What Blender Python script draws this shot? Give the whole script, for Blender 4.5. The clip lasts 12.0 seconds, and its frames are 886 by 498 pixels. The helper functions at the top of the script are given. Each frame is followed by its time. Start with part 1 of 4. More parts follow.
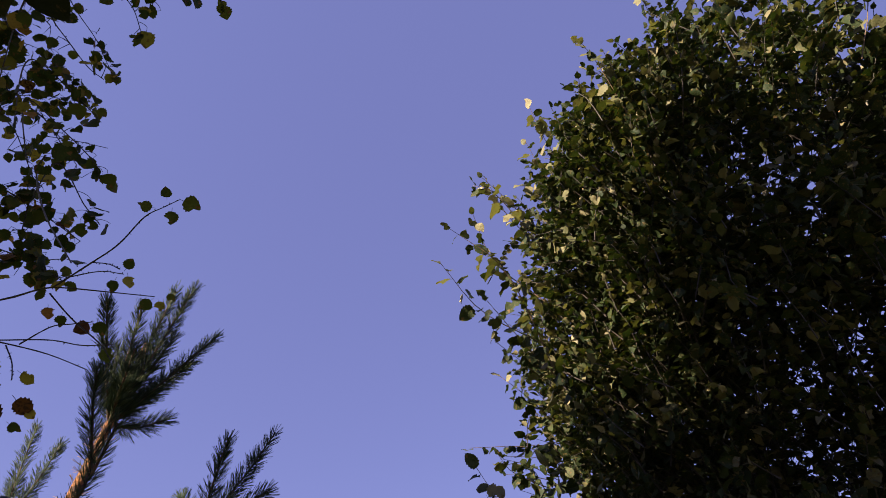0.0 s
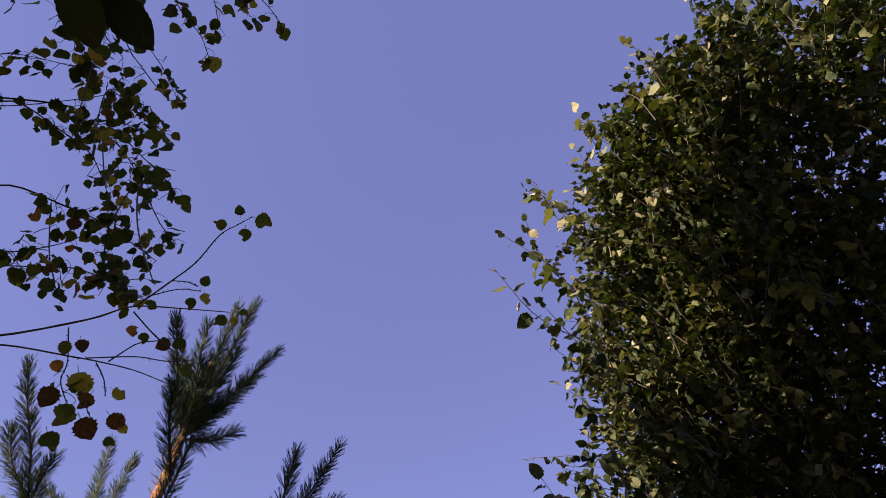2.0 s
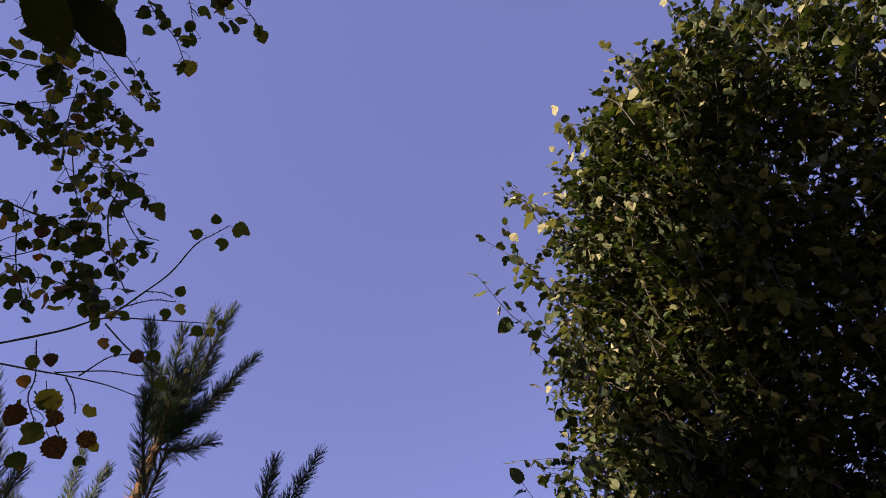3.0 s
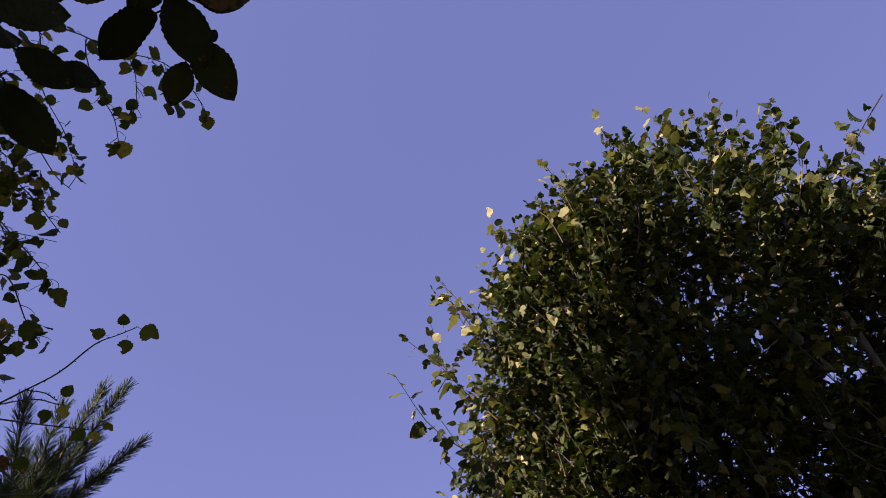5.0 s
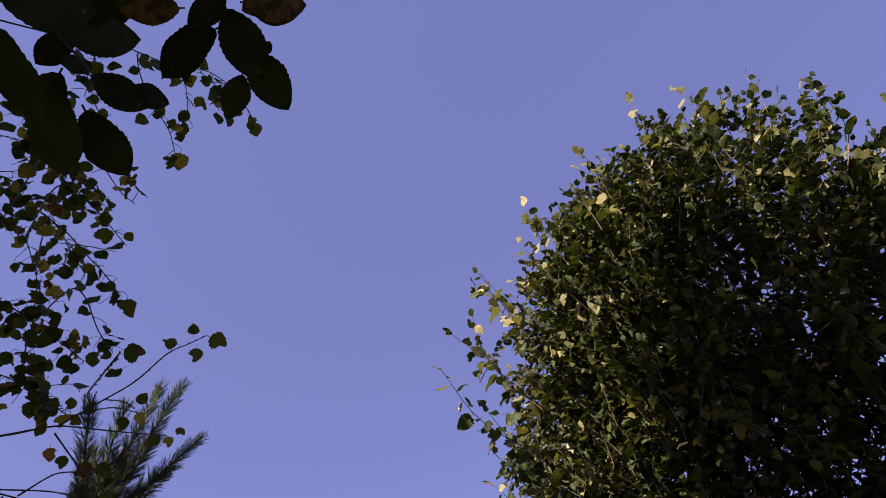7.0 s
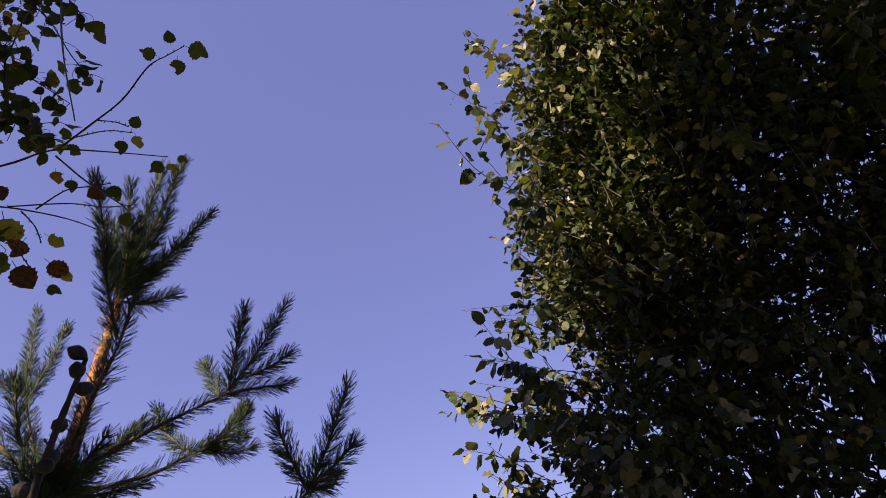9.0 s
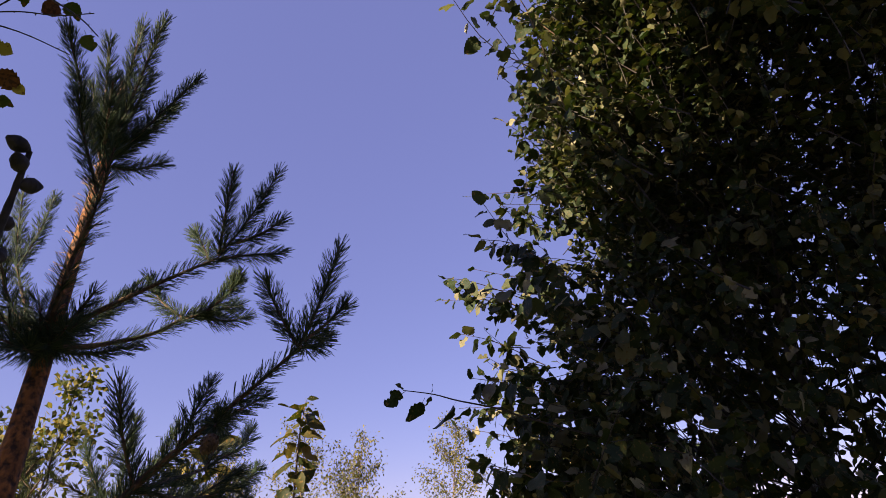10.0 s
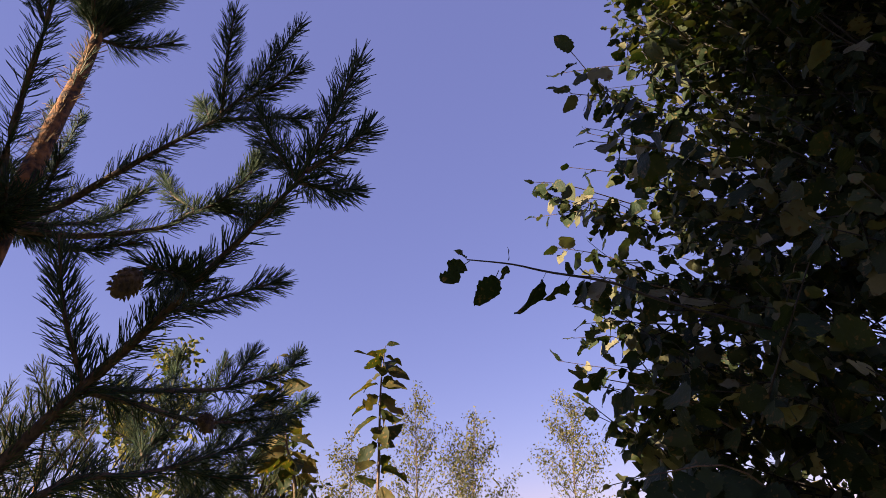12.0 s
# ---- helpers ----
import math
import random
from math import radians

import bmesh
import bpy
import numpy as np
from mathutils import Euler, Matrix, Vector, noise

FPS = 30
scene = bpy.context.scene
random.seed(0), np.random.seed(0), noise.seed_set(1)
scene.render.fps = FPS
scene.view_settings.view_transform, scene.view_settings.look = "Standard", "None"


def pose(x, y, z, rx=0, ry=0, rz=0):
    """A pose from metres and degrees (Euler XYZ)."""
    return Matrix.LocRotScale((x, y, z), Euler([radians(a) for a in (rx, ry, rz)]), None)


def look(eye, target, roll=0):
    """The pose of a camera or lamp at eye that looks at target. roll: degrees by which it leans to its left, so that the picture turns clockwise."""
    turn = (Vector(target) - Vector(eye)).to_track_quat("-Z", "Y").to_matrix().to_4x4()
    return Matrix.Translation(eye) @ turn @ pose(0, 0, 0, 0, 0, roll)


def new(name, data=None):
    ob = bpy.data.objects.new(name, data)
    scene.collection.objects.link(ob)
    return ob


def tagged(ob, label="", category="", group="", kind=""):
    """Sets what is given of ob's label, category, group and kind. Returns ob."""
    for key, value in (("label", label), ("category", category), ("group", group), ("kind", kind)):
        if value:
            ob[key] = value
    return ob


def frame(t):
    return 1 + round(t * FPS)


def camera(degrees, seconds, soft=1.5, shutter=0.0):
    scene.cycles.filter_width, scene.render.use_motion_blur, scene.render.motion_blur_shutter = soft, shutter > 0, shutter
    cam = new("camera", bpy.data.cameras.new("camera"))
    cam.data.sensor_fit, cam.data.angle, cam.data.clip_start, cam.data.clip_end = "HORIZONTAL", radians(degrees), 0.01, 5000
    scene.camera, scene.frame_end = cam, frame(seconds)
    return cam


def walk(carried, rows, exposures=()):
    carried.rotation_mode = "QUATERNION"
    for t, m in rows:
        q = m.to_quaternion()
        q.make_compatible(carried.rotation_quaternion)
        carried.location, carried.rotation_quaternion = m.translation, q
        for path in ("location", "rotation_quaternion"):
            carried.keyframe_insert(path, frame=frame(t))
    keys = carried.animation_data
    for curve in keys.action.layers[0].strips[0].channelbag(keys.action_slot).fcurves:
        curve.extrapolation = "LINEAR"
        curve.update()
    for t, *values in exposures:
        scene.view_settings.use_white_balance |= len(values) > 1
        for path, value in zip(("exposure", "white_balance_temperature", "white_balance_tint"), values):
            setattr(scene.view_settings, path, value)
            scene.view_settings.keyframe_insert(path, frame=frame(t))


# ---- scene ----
cam = camera(75.9, 12.0, soft=0.6)
PATH = [
    (0, (0.122, 0.287, 1.689), (0.02, 1.599, 3.195), 0.5),
    (0.5, (0.108, 0.277, 1.7), (0.015, 1.519, 3.264), 2.2),
    (1, (0.098, 0.253, 1.706), (-0.071, 1.426, 3.317), 4.7),
    (1.5, (0.097, 0.266, 1.696), (-0.088, 1.492, 3.265), 2.4),
    (2, (0.071, 0.286, 1.689), (-0.172, 1.557, 3.214), 3.3),
    (2.5, (0.059, 0.307, 1.688), (-0.108, 1.61, 3.196), 0.6),
    (2.7, (0.063, 0.287, 1.7), (-0.108, 1.583, 3.213), 0.8),
    (4.3, (0.07, 0.262, 1.731), (-0.056, 1.529, 3.274), -1.3),
    (4.5, (0.066, 0.251, 1.745), (-0.022, 1.508, 3.298), -2.2),
    (5, (0.058, 0.195, 1.787), (0.158, 1.297, 3.453), -2.5),
    (5.5, (0.07, 0.159, 1.797), (0.223, 1.229, 3.48), -4.4),
    (6, (0.052, 0.148, 1.806), (0.152, 1.241, 3.478), -3.8),
    (6.5, (0.019, 0.165, 1.796), (0.066, 1.291, 3.448), -1.6),
    (7, (-0.001, 0.172, 1.798), (0.014, 1.316, 3.438), -0.9),
    (7.5, (-0.001, 0.179, 1.783), (-0.014, 1.361, 3.396), -0.2),
    (7.7, (0.002, 0.214, 1.764), (0.003, 1.51, 3.287), -0.2),
    (9.3, (-0.005, 0.372, 1.65), (-0.039, 2.014, 2.792), -5.2),
    (9.5, (-0.01, 0.402, 1.639), (-0.102, 2.082, 2.72), -3.6),
    (10, (0.003, 0.468, 1.608), (-0.051, 2.233, 2.546), -2.6),
    (10.5, (0.051, 0.635, 1.576), (-0.118, 2.387, 2.525), 0.0),
    (11, (0.072, 0.734, 1.567), (-0.125, 2.512, 2.461), -1.8),
    (11.5, (0.034, 0.858, 1.529), (-0.272, 2.611, 2.442), -1.3),
    (12, (0.009, 1.006, 1.533), (-0.401, 2.734, 2.452), -1.8),
]
walk(cam, [(t, look(eye, target, roll)) for t, eye, target, roll in PATH], [(0, 1.7), (12, 1.7)])

# ---- daylight ----
SUN_FROM = Vector((-0.72, -0.60, 0.36)).normalized()
world = bpy.data.worlds.new("sky")
scene.world = world
world.use_nodes = True
wt = world.node_tree
sky = wt.nodes.new("ShaderNodeTexSky")
sky.sky_type = "NISHITA"
sky.sun_disc = False
sky.sun_elevation = math.asin(SUN_FROM.z)
sky.sun_rotation = math.atan2(SUN_FROM.x, SUN_FROM.y)
sky.air_density, sky.dust_density, sky.ozone_density = 1.0, 0.0, 3.0
cast = wt.nodes.new("ShaderNodeMix")
cast.data_type, cast.blend_type = "RGBA", "MULTIPLY"
cast.inputs["Factor"].default_value = 1.0
cast.inputs[7].default_value = (1.70, 1.15, 1.35, 1.0)
wt.links.new(sky.outputs[0], cast.inputs[6])
# thin even haze over the clear sky
haze = wt.nodes.new("ShaderNodeMix")
haze.data_type = "RGBA"
haze.inputs["Factor"].default_value = 0.6
haze.inputs[7].default_value = (1.40, 1.50, 3.72, 1.0)
wt.links.new(cast.outputs[2], haze.inputs[6])
back = wt.nodes["Background"]
wt.links.new(haze.outputs[2], back.inputs["Color"])
back.inputs["Strength"].default_value = 0.0505

sun_data = bpy.data.lights.new("sun", "SUN")
sun_data.energy, sun_data.angle, sun_data.color = 5.0, radians(0.5), (1.0, 0.84, 0.62)
sun = new("sun", sun_data)
sun.matrix_world = look(SUN_FROM * 30, (0, 0, 0))

# ---- materials ----


def nodes_of(name):
    m = bpy.data.materials.new(name)
    m.use_nodes = True
    t = m.node_tree
    return m, t, t.nodes["Principled BSDF"], t.nodes["Material Output"]


def ramp(t, stops):
    r = t.nodes.new("ShaderNodeValToRGB")
    while len(r.color_ramp.elements) < len(stops):
        r.color_ramp.elements.new(0.5)
    for e, (p, c) in zip(r.color_ramp.elements, stops):
        e.position, e.color = p, (*c, 1)
    return r


def spread(t):
    """A random number for each loose piece, whether it is an object or an island of a joined mesh."""
    info, geo = t.nodes.new("ShaderNodeObjectInfo"), t.nodes.new("ShaderNodeNewGeometry")
    add, fract = t.nodes.new("ShaderNodeMath"), t.nodes.new("ShaderNodeMath")
    fract.operation = "FRACT"
    t.links.new(info.outputs["Random"], add.inputs[0])
    t.links.new(geo.outputs["Random Per Island"], add.inputs[1])
    t.links.new(add.outputs[0], fract.inputs[0])
    return fract.outputs[0]


def blotch(t, scale, detail=3.0):
    co, n = t.nodes.new("ShaderNodeTexCoord"), t.nodes.new("ShaderNodeTexNoise")
    n.inputs["Scale"].default_value, n.inputs["Detail"].default_value = scale, detail
    t.links.new(co.outputs["Object"], n.inputs["Vector"])
    return n.outputs["Fac"]


def blend(t, fac, a, b, mode="MIX"):
    m = t.nodes.new("ShaderNodeMix")
    m.data_type, m.blend_type = "RGBA", mode
    for value, socket in ((fac, m.inputs["Factor"]), (a, m.inputs[6]), (b, m.inputs[7])):
        if isinstance(value, (int, float)):
            socket.default_value = value
        elif isinstance(value, tuple):
            socket.default_value = (*value, 1)
        else:
            t.links.new(value, socket)
    return m.outputs[2]


def relief(t, bsdf, height, strength, distance):
    b = t.nodes.new("ShaderNodeBump")
    b.inputs["Strength"].default_value, b.inputs["Distance"].default_value = strength, distance
    t.links.new(height, b.inputs["Height"])
    t.links.new(b.outputs[0], bsdf.inputs["Normal"])


def leaf_material(name, stops, spot, spot_amount, clear, rough=0.55, through_light=0.3, patch=90.0):
    """Leaf blade: colour by leaf, brown spots, fine relief, and light that shines through it."""
    m, t, bsdf, out = nodes_of(name)
    tone = ramp(t, stops)
    t.links.new(spread(t), tone.inputs[0])
    edge = ramp(t, [(spot_amount, (1, 1, 1)), (spot_amount + 0.08, (0, 0, 0))])
    t.links.new(blotch(t, patch), edge.inputs[0])
    colour = blend(t, edge.outputs[0], tone.outputs[0], spot)
    shade = ramp(t, [(0.3, (0.75, 0.75, 0.75)), (0.7, (1.15, 1.15, 1.1))])
    t.links.new(blotch(t, 28.0, 5.0), shade.inputs[0])
    colour = blend(t, 1.0, colour, shade.outputs[0], "MULTIPLY")
    t.links.new(colour, bsdf.inputs["Base Color"])
    bsdf.inputs["Roughness"].default_value = rough
    bsdf.inputs["Specular IOR Level"].default_value = 0.16
    relief(t, bsdf, blotch(t, 160.0), 0.5, 0.004)
    glow, mix = t.nodes.new("ShaderNodeBsdfTranslucent"), t.nodes.new("ShaderNodeMixShader")
    t.links.new(blend(t, 1.0, colour, clear, "MULTIPLY"), glow.inputs["Color"])
    mix.inputs[0].default_value = through_light
    t.links.new(bsdf.outputs[0], mix.inputs[1])
    t.links.new(glow.outputs[0], mix.inputs[2])
    t.links.new(mix.outputs[0], out.inputs["Surface"])
    return m


def bark_material(name, low, high, scale, stretch=4.0, rough=0.85, depth=0.004):
    m, t, bsdf, out = nodes_of(name)
    co, mp, n = t.nodes.new("ShaderNodeTexCoord"), t.nodes.new("ShaderNodeMapping"), t.nodes.new("ShaderNodeTexNoise")
    mp.inputs["Scale"].default_value = (scale * stretch, scale * stretch, scale)
    n.inputs["Scale"].default_value, n.inputs["Detail"].default_value = 1.0, 6.0
    t.links.new(co.outputs["Object"], mp.inputs["Vector"])
    t.links.new(mp.outputs[0], n.inputs["Vector"])
    r = ramp(t, [(0.38, low), (0.62, high)])
    t.links.new(n.outputs["Fac"], r.inputs[0])
    wear = ramp(t, [(0.35, (0.7, 0.7, 0.7)), (0.65, (1.1, 1.1, 1.1))])
    t.links.new(blotch(t, scale * 0.4), wear.inputs[0])
    t.links.new(blend(t, 1.0, r.outputs[0], wear.outputs[0], "MULTIPLY"), bsdf.inputs["Base Color"])
    bsdf.inputs["Roughness"].default_value = rough
    relief(t, bsdf, n.outputs["Fac"], 0.9, depth)
    return m


ALDER_LEAF = leaf_material("alder_leaf", [(0.0, (0.016, 0.027, 0.010)), (0.45, (0.030, 0.043, 0.016)), (0.75, (0.058, 0.068, 0.027)), (0.87, (0.13, 0.12, 0.062)), (1.0, (0.22, 0.19, 0.115))],
                           (0.13, 0.085, 0.035), 0.33, (1.6, 1.8, 0.6), through_light=0.14)
# same alder leaf in paler colours, sunlight painted in for the upper edge
ALDER_SUNLIT = leaf_material("sunlit_alder_leaf", [(0.0, (0.022, 0.034, 0.013)), (0.45, (0.05, 0.062, 0.026)), (0.7, (0.13, 0.125, 0.065)), (1.0, (0.32, 0.28, 0.18))],
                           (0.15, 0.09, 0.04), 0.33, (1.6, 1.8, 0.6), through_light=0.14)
BIRCH_LEAF = leaf_material("birch_leaf", [(0.0, (0.022, 0.034, 0.010)), (0.5, (0.045, 0.058, 0.016)), (0.8, (0.085, 0.09, 0.024)), (0.95, (0.28, 0.22, 0.05)), (1.0, (0.20, 0.08, 0.03))],
                           (0.12, 0.06, 0.03), 0.34, (2.0, 2.0, 0.6), patch=140.0, through_light=0.38)
AUTUMN_LEAF = leaf_material("autumn_leaf", [(0.0, (0.07, 0.03, 0.015)), (0.5, (0.13, 0.055, 0.02)), (1.0, (0.20, 0.12, 0.03))],
                            (0.05, 0.025, 0.015), 0.42, (1.6, 1.2, 0.6), patch=180.0, through_light=0.12)
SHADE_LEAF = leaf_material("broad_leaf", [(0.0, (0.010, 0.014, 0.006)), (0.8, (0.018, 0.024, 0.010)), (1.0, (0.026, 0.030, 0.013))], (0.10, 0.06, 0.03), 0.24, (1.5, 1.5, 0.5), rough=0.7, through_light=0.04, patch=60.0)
# broad leaf with brown patches painted in for dappled sunlight
DAPPLED_LEAF = leaf_material("dappled_broad_leaf", [(0.0, (0.025, 0.02, 0.009)), (1.0, (0.045, 0.03, 0.014))], (0.11, 0.07, 0.035), 0.46, (1.5, 1.3, 0.6), through_light=0.2, patch=32.0)
SHOOT_LEAF = leaf_material("willow_leaf", [(0.0, (0.022, 0.030, 0.009)), (0.55, (0.038, 0.044, 0.013)), (0.85, (0.07, 0.06, 0.02)), (1.0, (0.17, 0.125, 0.05))],
                           (0.17, 0.10, 0.035), 0.36, (2.2, 2.0, 0.5), patch=45.0, through_light=0.3)
FAR_LEAF = leaf_material("far_birch_leaf", [(0.0, (0.06, 0.065, 0.02)), (0.5, (0.12, 0.115, 0.038)), (1.0, (0.28, 0.22, 0.09))], (0.25, 0.15, 0.06), 0.3, (1.5, 1.4, 0.6), patch=20.0)
YOUNG_LEAF = leaf_material("young_birch_leaf", [(0.0, (0.04, 0.055, 0.015)), (0.5, (0.08, 0.09, 0.025)), (1.0, (0.26, 0.2, 0.06))], (0.2, 0.12, 0.04), 0.3, (1.6, 1.6, 0.5), patch=20.0, through_light=0.25)
NEEDLE = leaf_material("pine_needle", [(0.0, (0.02, 0.038, 0.022)), (0.6, (0.04, 0.063, 0.032)), (1.0, (0.085, 0.10, 0.042))], (0.10, 0.09, 0.04), 0.28, (1.3, 1.4, 0.7), rough=0.6, through_light=0.1)
YOUNG_NEEDLE = leaf_material("young_needle", [(0.0, (0.03, 0.045, 0.014)), (0.6, (0.06, 0.07, 0.02)), (1.0, (0.12, 0.11, 0.035))], (0.16, 0.12, 0.04), 0.28, (1.3, 1.4, 0.7), rough=0.6, through_light=0.15)
DRY_NEEDLE = leaf_material("dry_needle", [(0.0, (0.26, 0.14, 0.06)), (1.0, (0.42, 0.27, 0.13))], (0.2, 0.1, 0.05), 0.3, (1.2, 1.1, 0.8))
PINE_BARK = bark_material("pine_bark", (0.035, 0.014, 0.007), (0.33, 0.125, 0.032), 60.0, 1.2, depth=0.012)
PINE_TWIG = bark_material("pine_twig", (0.045, 0.027, 0.016), (0.13, 0.075, 0.038), 90.0, 1.5)
DARK_TWIG = bark_material("dark_twig", (0.016, 0.011, 0.009), (0.045, 0.030, 0.024), 80.0, 1.5, 0.6)
RED_TWIG = bark_material("young_twig", (0.09, 0.05, 0.03), (0.22, 0.13, 0.07), 80.0, 1.5, 0.6)
ALDER_BARK = bark_material("alder_bark", (0.10, 0.085, 0.07), (0.24, 0.21, 0.17), 14.0, 2.0)
BIRCH_BARK = bark_material("birch_bark", (0.12, 0.10, 0.09), (0.62, 0.58, 0.52), 9.0, 0.5)
DEAD_WOOD = bark_material("dead_wood", (0.010, 0.009, 0.009), (0.032, 0.026, 0.024), 60.0, 1.5)

ground_mat, gt, gb, gout = nodes_of("meadow")
gr = ramp(gt, [(0.3, (0.05, 0.06, 0.02)), (0.5, (0.09, 0.10, 0.035)), (0.72, (0.17, 0.14, 0.06))])
gt.links.new(blotch(gt, 1.7, 8.0), gr.inputs[0])
gt.links.new(gr.outputs[0], gb.inputs["Base Color"])
gb.inputs["Roughness"].default_value = 0.95
relief(gt, gb, blotch(gt, 30.0, 6.0), 1.0, 0.05)

# ---- mesh tools ----


class Heap:
    """Gathers pieces of geometry that become one mesh."""

    def __init__(self):
        self.v, self.loops, self.sizes, self.n = [], [], [], 0

    def add(self, verts, faces):
        """faces: an array of triangles or of quads."""
        verts, faces = np.asarray(verts, float), np.asarray(faces, int)
        self.v.append(verts)
        self.loops.append((faces + self.n).ravel())
        self.sizes.append(np.full(len(faces), faces.shape[1]))
        self.n += len(verts)

    def mesh(self, name, smooth=True):
        me = bpy.data.meshes.new(name)
        if not self.v:
            return me
        v, l, s = np.concatenate(self.v), np.concatenate(self.loops), np.concatenate(self.sizes)
        me.vertices.add(len(v))
        me.vertices.foreach_set("co", v.ravel())
        me.loops.add(len(l))
        me.loops.foreach_set("vertex_index", l.astype(np.int32))
        me.polygons.add(len(s))
        me.polygons.foreach_set("loop_start", np.concatenate(([0], np.cumsum(s)[:-1])).astype(np.int32))
        me.polygons.foreach_set("use_smooth", np.full(len(s), smooth))
        me.update(calc_edges=True)
        return me


def unit(a):
    a = np.asarray(a, float)
    return a / np.maximum(np.linalg.norm(a, axis=-1, keepdims=True), 1e-9)


def curve(points, n):
    """n points evenly along a smooth line through the given ones."""
    p = np.asarray(points, float)
    if len(p) == 2:
        return p[0] + np.linspace(0, 1, n)[:, None] * (p[1] - p[0])
    q = np.vstack((2 * p[0] - p[1], p, 2 * p[-1] - p[-2]))
    res = []
    for u in np.linspace(0, len(p) - 1, n):
        i = min(int(u), len(p) - 2)
        f = u - i
        a, b, c, d = q[i:i + 4]
        res.append(0.5 * (2 * b + (c - a) * f + (2 * a - 5 * b + 4 * c - d) * f ** 2 + (3 * b - a - 3 * c + d) * f ** 3))
    return np.array(res)


def tube(heap, line, r0, r1, sides=6, wobble=0.0, rng=None):
    line = np.asarray(line, float)
    n = len(line)
    t = unit(np.gradient(line, axis=0))
    a = unit(np.cross(t, np.where(np.abs(t[:, 2:]) > 0.9, [[1.0, 0, 0]], [[0, 0, 1.0]])))
    b = np.cross(t, a)
    r = np.linspace(r0, r1, n) if np.isscalar(r0) else np.interp(np.linspace(0, 1, n), np.linspace(0, 1, len(r0)), r0)
    if wobble:
        r = r * (1 + wobble * rng.uniform(-1, 1, n))
    ang = np.arange(sides) * 2 * np.pi / sides
    ring = a[:, None] * np.cos(ang)[None, :, None] + b[:, None] * np.sin(ang)[None, :, None]
    v = (line[:, None] + ring * r[:, None, None]).reshape(-1, 3)
    i, j = np.meshgrid(np.arange(n - 1), np.arange(sides), indexing="ij")
    k = (j + 1) % sides
    f = np.stack((i * sides + j, i * sides + k, (i + 1) * sides + k, (i + 1) * sides + j), -1).reshape(-1, 4)
    heap.add(v, f)
    end = (n - 1) * sides
    heap.add(v[end:end + sides], np.array([[0, m, m + 1] for m in range(1, sides - 1)]))


def blade(shape, stations, width, rng, tooth=0.05, fold=0.25, curl=0.2, bites=0.3, petiole=0.2):
    """A leaf one unit long along y, its face up: midrib fold, toothed edge, curl, a chewed place here and there."""
    y = np.linspace(0, 1, stations)
    half = shape(y) * width / 2
    twist = rng.uniform(-0.25, 0.25)
    left, mid, right = [], [], []
    bite = [rng.uniform(0.25, 0.9) if rng.random() < bites else -1 for _ in range(2)]
    for i, (yy, h) in enumerate(zip(y, half)):
        drop = -curl * yy ** 2
        mid.append((0.03 * math.sin(5 * yy + twist * 9), yy, drop))
        for side, row, bt in ((-1, left, bite[0]), (1, right, bite[1])):
            k = 1 + tooth * (1 if i % 2 else -1) + rng.uniform(-1, 1) * tooth * 0.7
            if bt > 0 and abs(yy - bt) < 0.14:
                k *= rng.uniform(0.35, 0.75)
            hx = max(h * k, 0.004)
            row.append((side * hx, yy - tooth * 0.5 * (i % 2), drop + fold * hx + side * twist * hx * yy + 0.04 * math.sin(9 * yy + side)))
    v = np.array(left + mid + right)
    s = stations
    f = []
    for i in range(s - 1):
        f += [(i, s + i, s + i + 1, i + 1), (s + i, 2 * s + i, 2 * s + i + 1, s + i + 1)]
    if petiole:
        w = 0.014
        v = np.vstack((v, [(-w, -petiole, -0.02), (w, -petiole, -0.02), (w, 0.02, 0.004), (-w, 0.02, 0.004)]))
        m = len(v)
        f.append((m - 4, m - 3, m - 2, m - 1))
        v[:, 1] += petiole
    return v, np.array(f)


def oval(y):
    return np.sin(np.pi * np.clip(y, 0, 1) ** 0.8) ** 0.65


def rhomb(y):
    return np.where(y < 0.3, (y / 0.3) ** 0.6, ((1 - y) / 0.7) ** 0.95)


def ovate(y):
    return np.where(y < 0.38, np.sin(np.pi / 2 * np.clip(y / 0.38, 0, 1)) ** 0.6, np.clip(1 - np.clip((y - 0.38) / 0.62, 0, 1) ** 2.1, 0, 1))


def long_oval(y):
    return np.sin(np.pi * np.clip(y, 0, 1) ** 0.9) ** 0.75


LR = np.random.default_rng(5)
ALDER_BLADES = [blade(oval, 5, 0.72, LR, 0.0, LR.uniform(-0.1, 0.5), LR.uniform(-0.1, 0.45)) for _ in range(8)]
ALDER_FINE = [blade(oval, 14, 0.78, LR, 0.075, LR.uniform(0.0, 0.35), LR.uniform(0, 0.35), 0.3) for _ in range(6)]
ALDER_MIDDLE = [blade(oval, 7, 0.78, LR, 0.09, LR.uniform(-0.2, 0.9), LR.uniform(-0.2, 0.6), 0.4) for _ in range(12)]
BIRCH_BLADES = [blade(ovate, 14, 0.95, LR, 0.08, LR.uniform(-0.1, 0.25), LR.uniform(-0.1, 0.3), 0.2, 0.3) for _ in range(8)]
BROAD_BLADES = [blade(long_oval, 25, 0.58, LR, 0.022, LR.uniform(0.0, 0.25), LR.uniform(0, 0.25), 0.12, 0.08) for _ in range(6)]
WILLOW_BLADES = [blade(long_oval, 13, 0.58, LR, 0.06, LR.uniform(0.0, 0.7), LR.uniform(-0.2, 0.7), 0.5, 0.12) for _ in range(6)]
WILLOW_PLAIN = [blade(long_oval, 4, 0.55, LR, 0.0, 0.2, 0.3, 0, 0.1) for _ in range(4)]
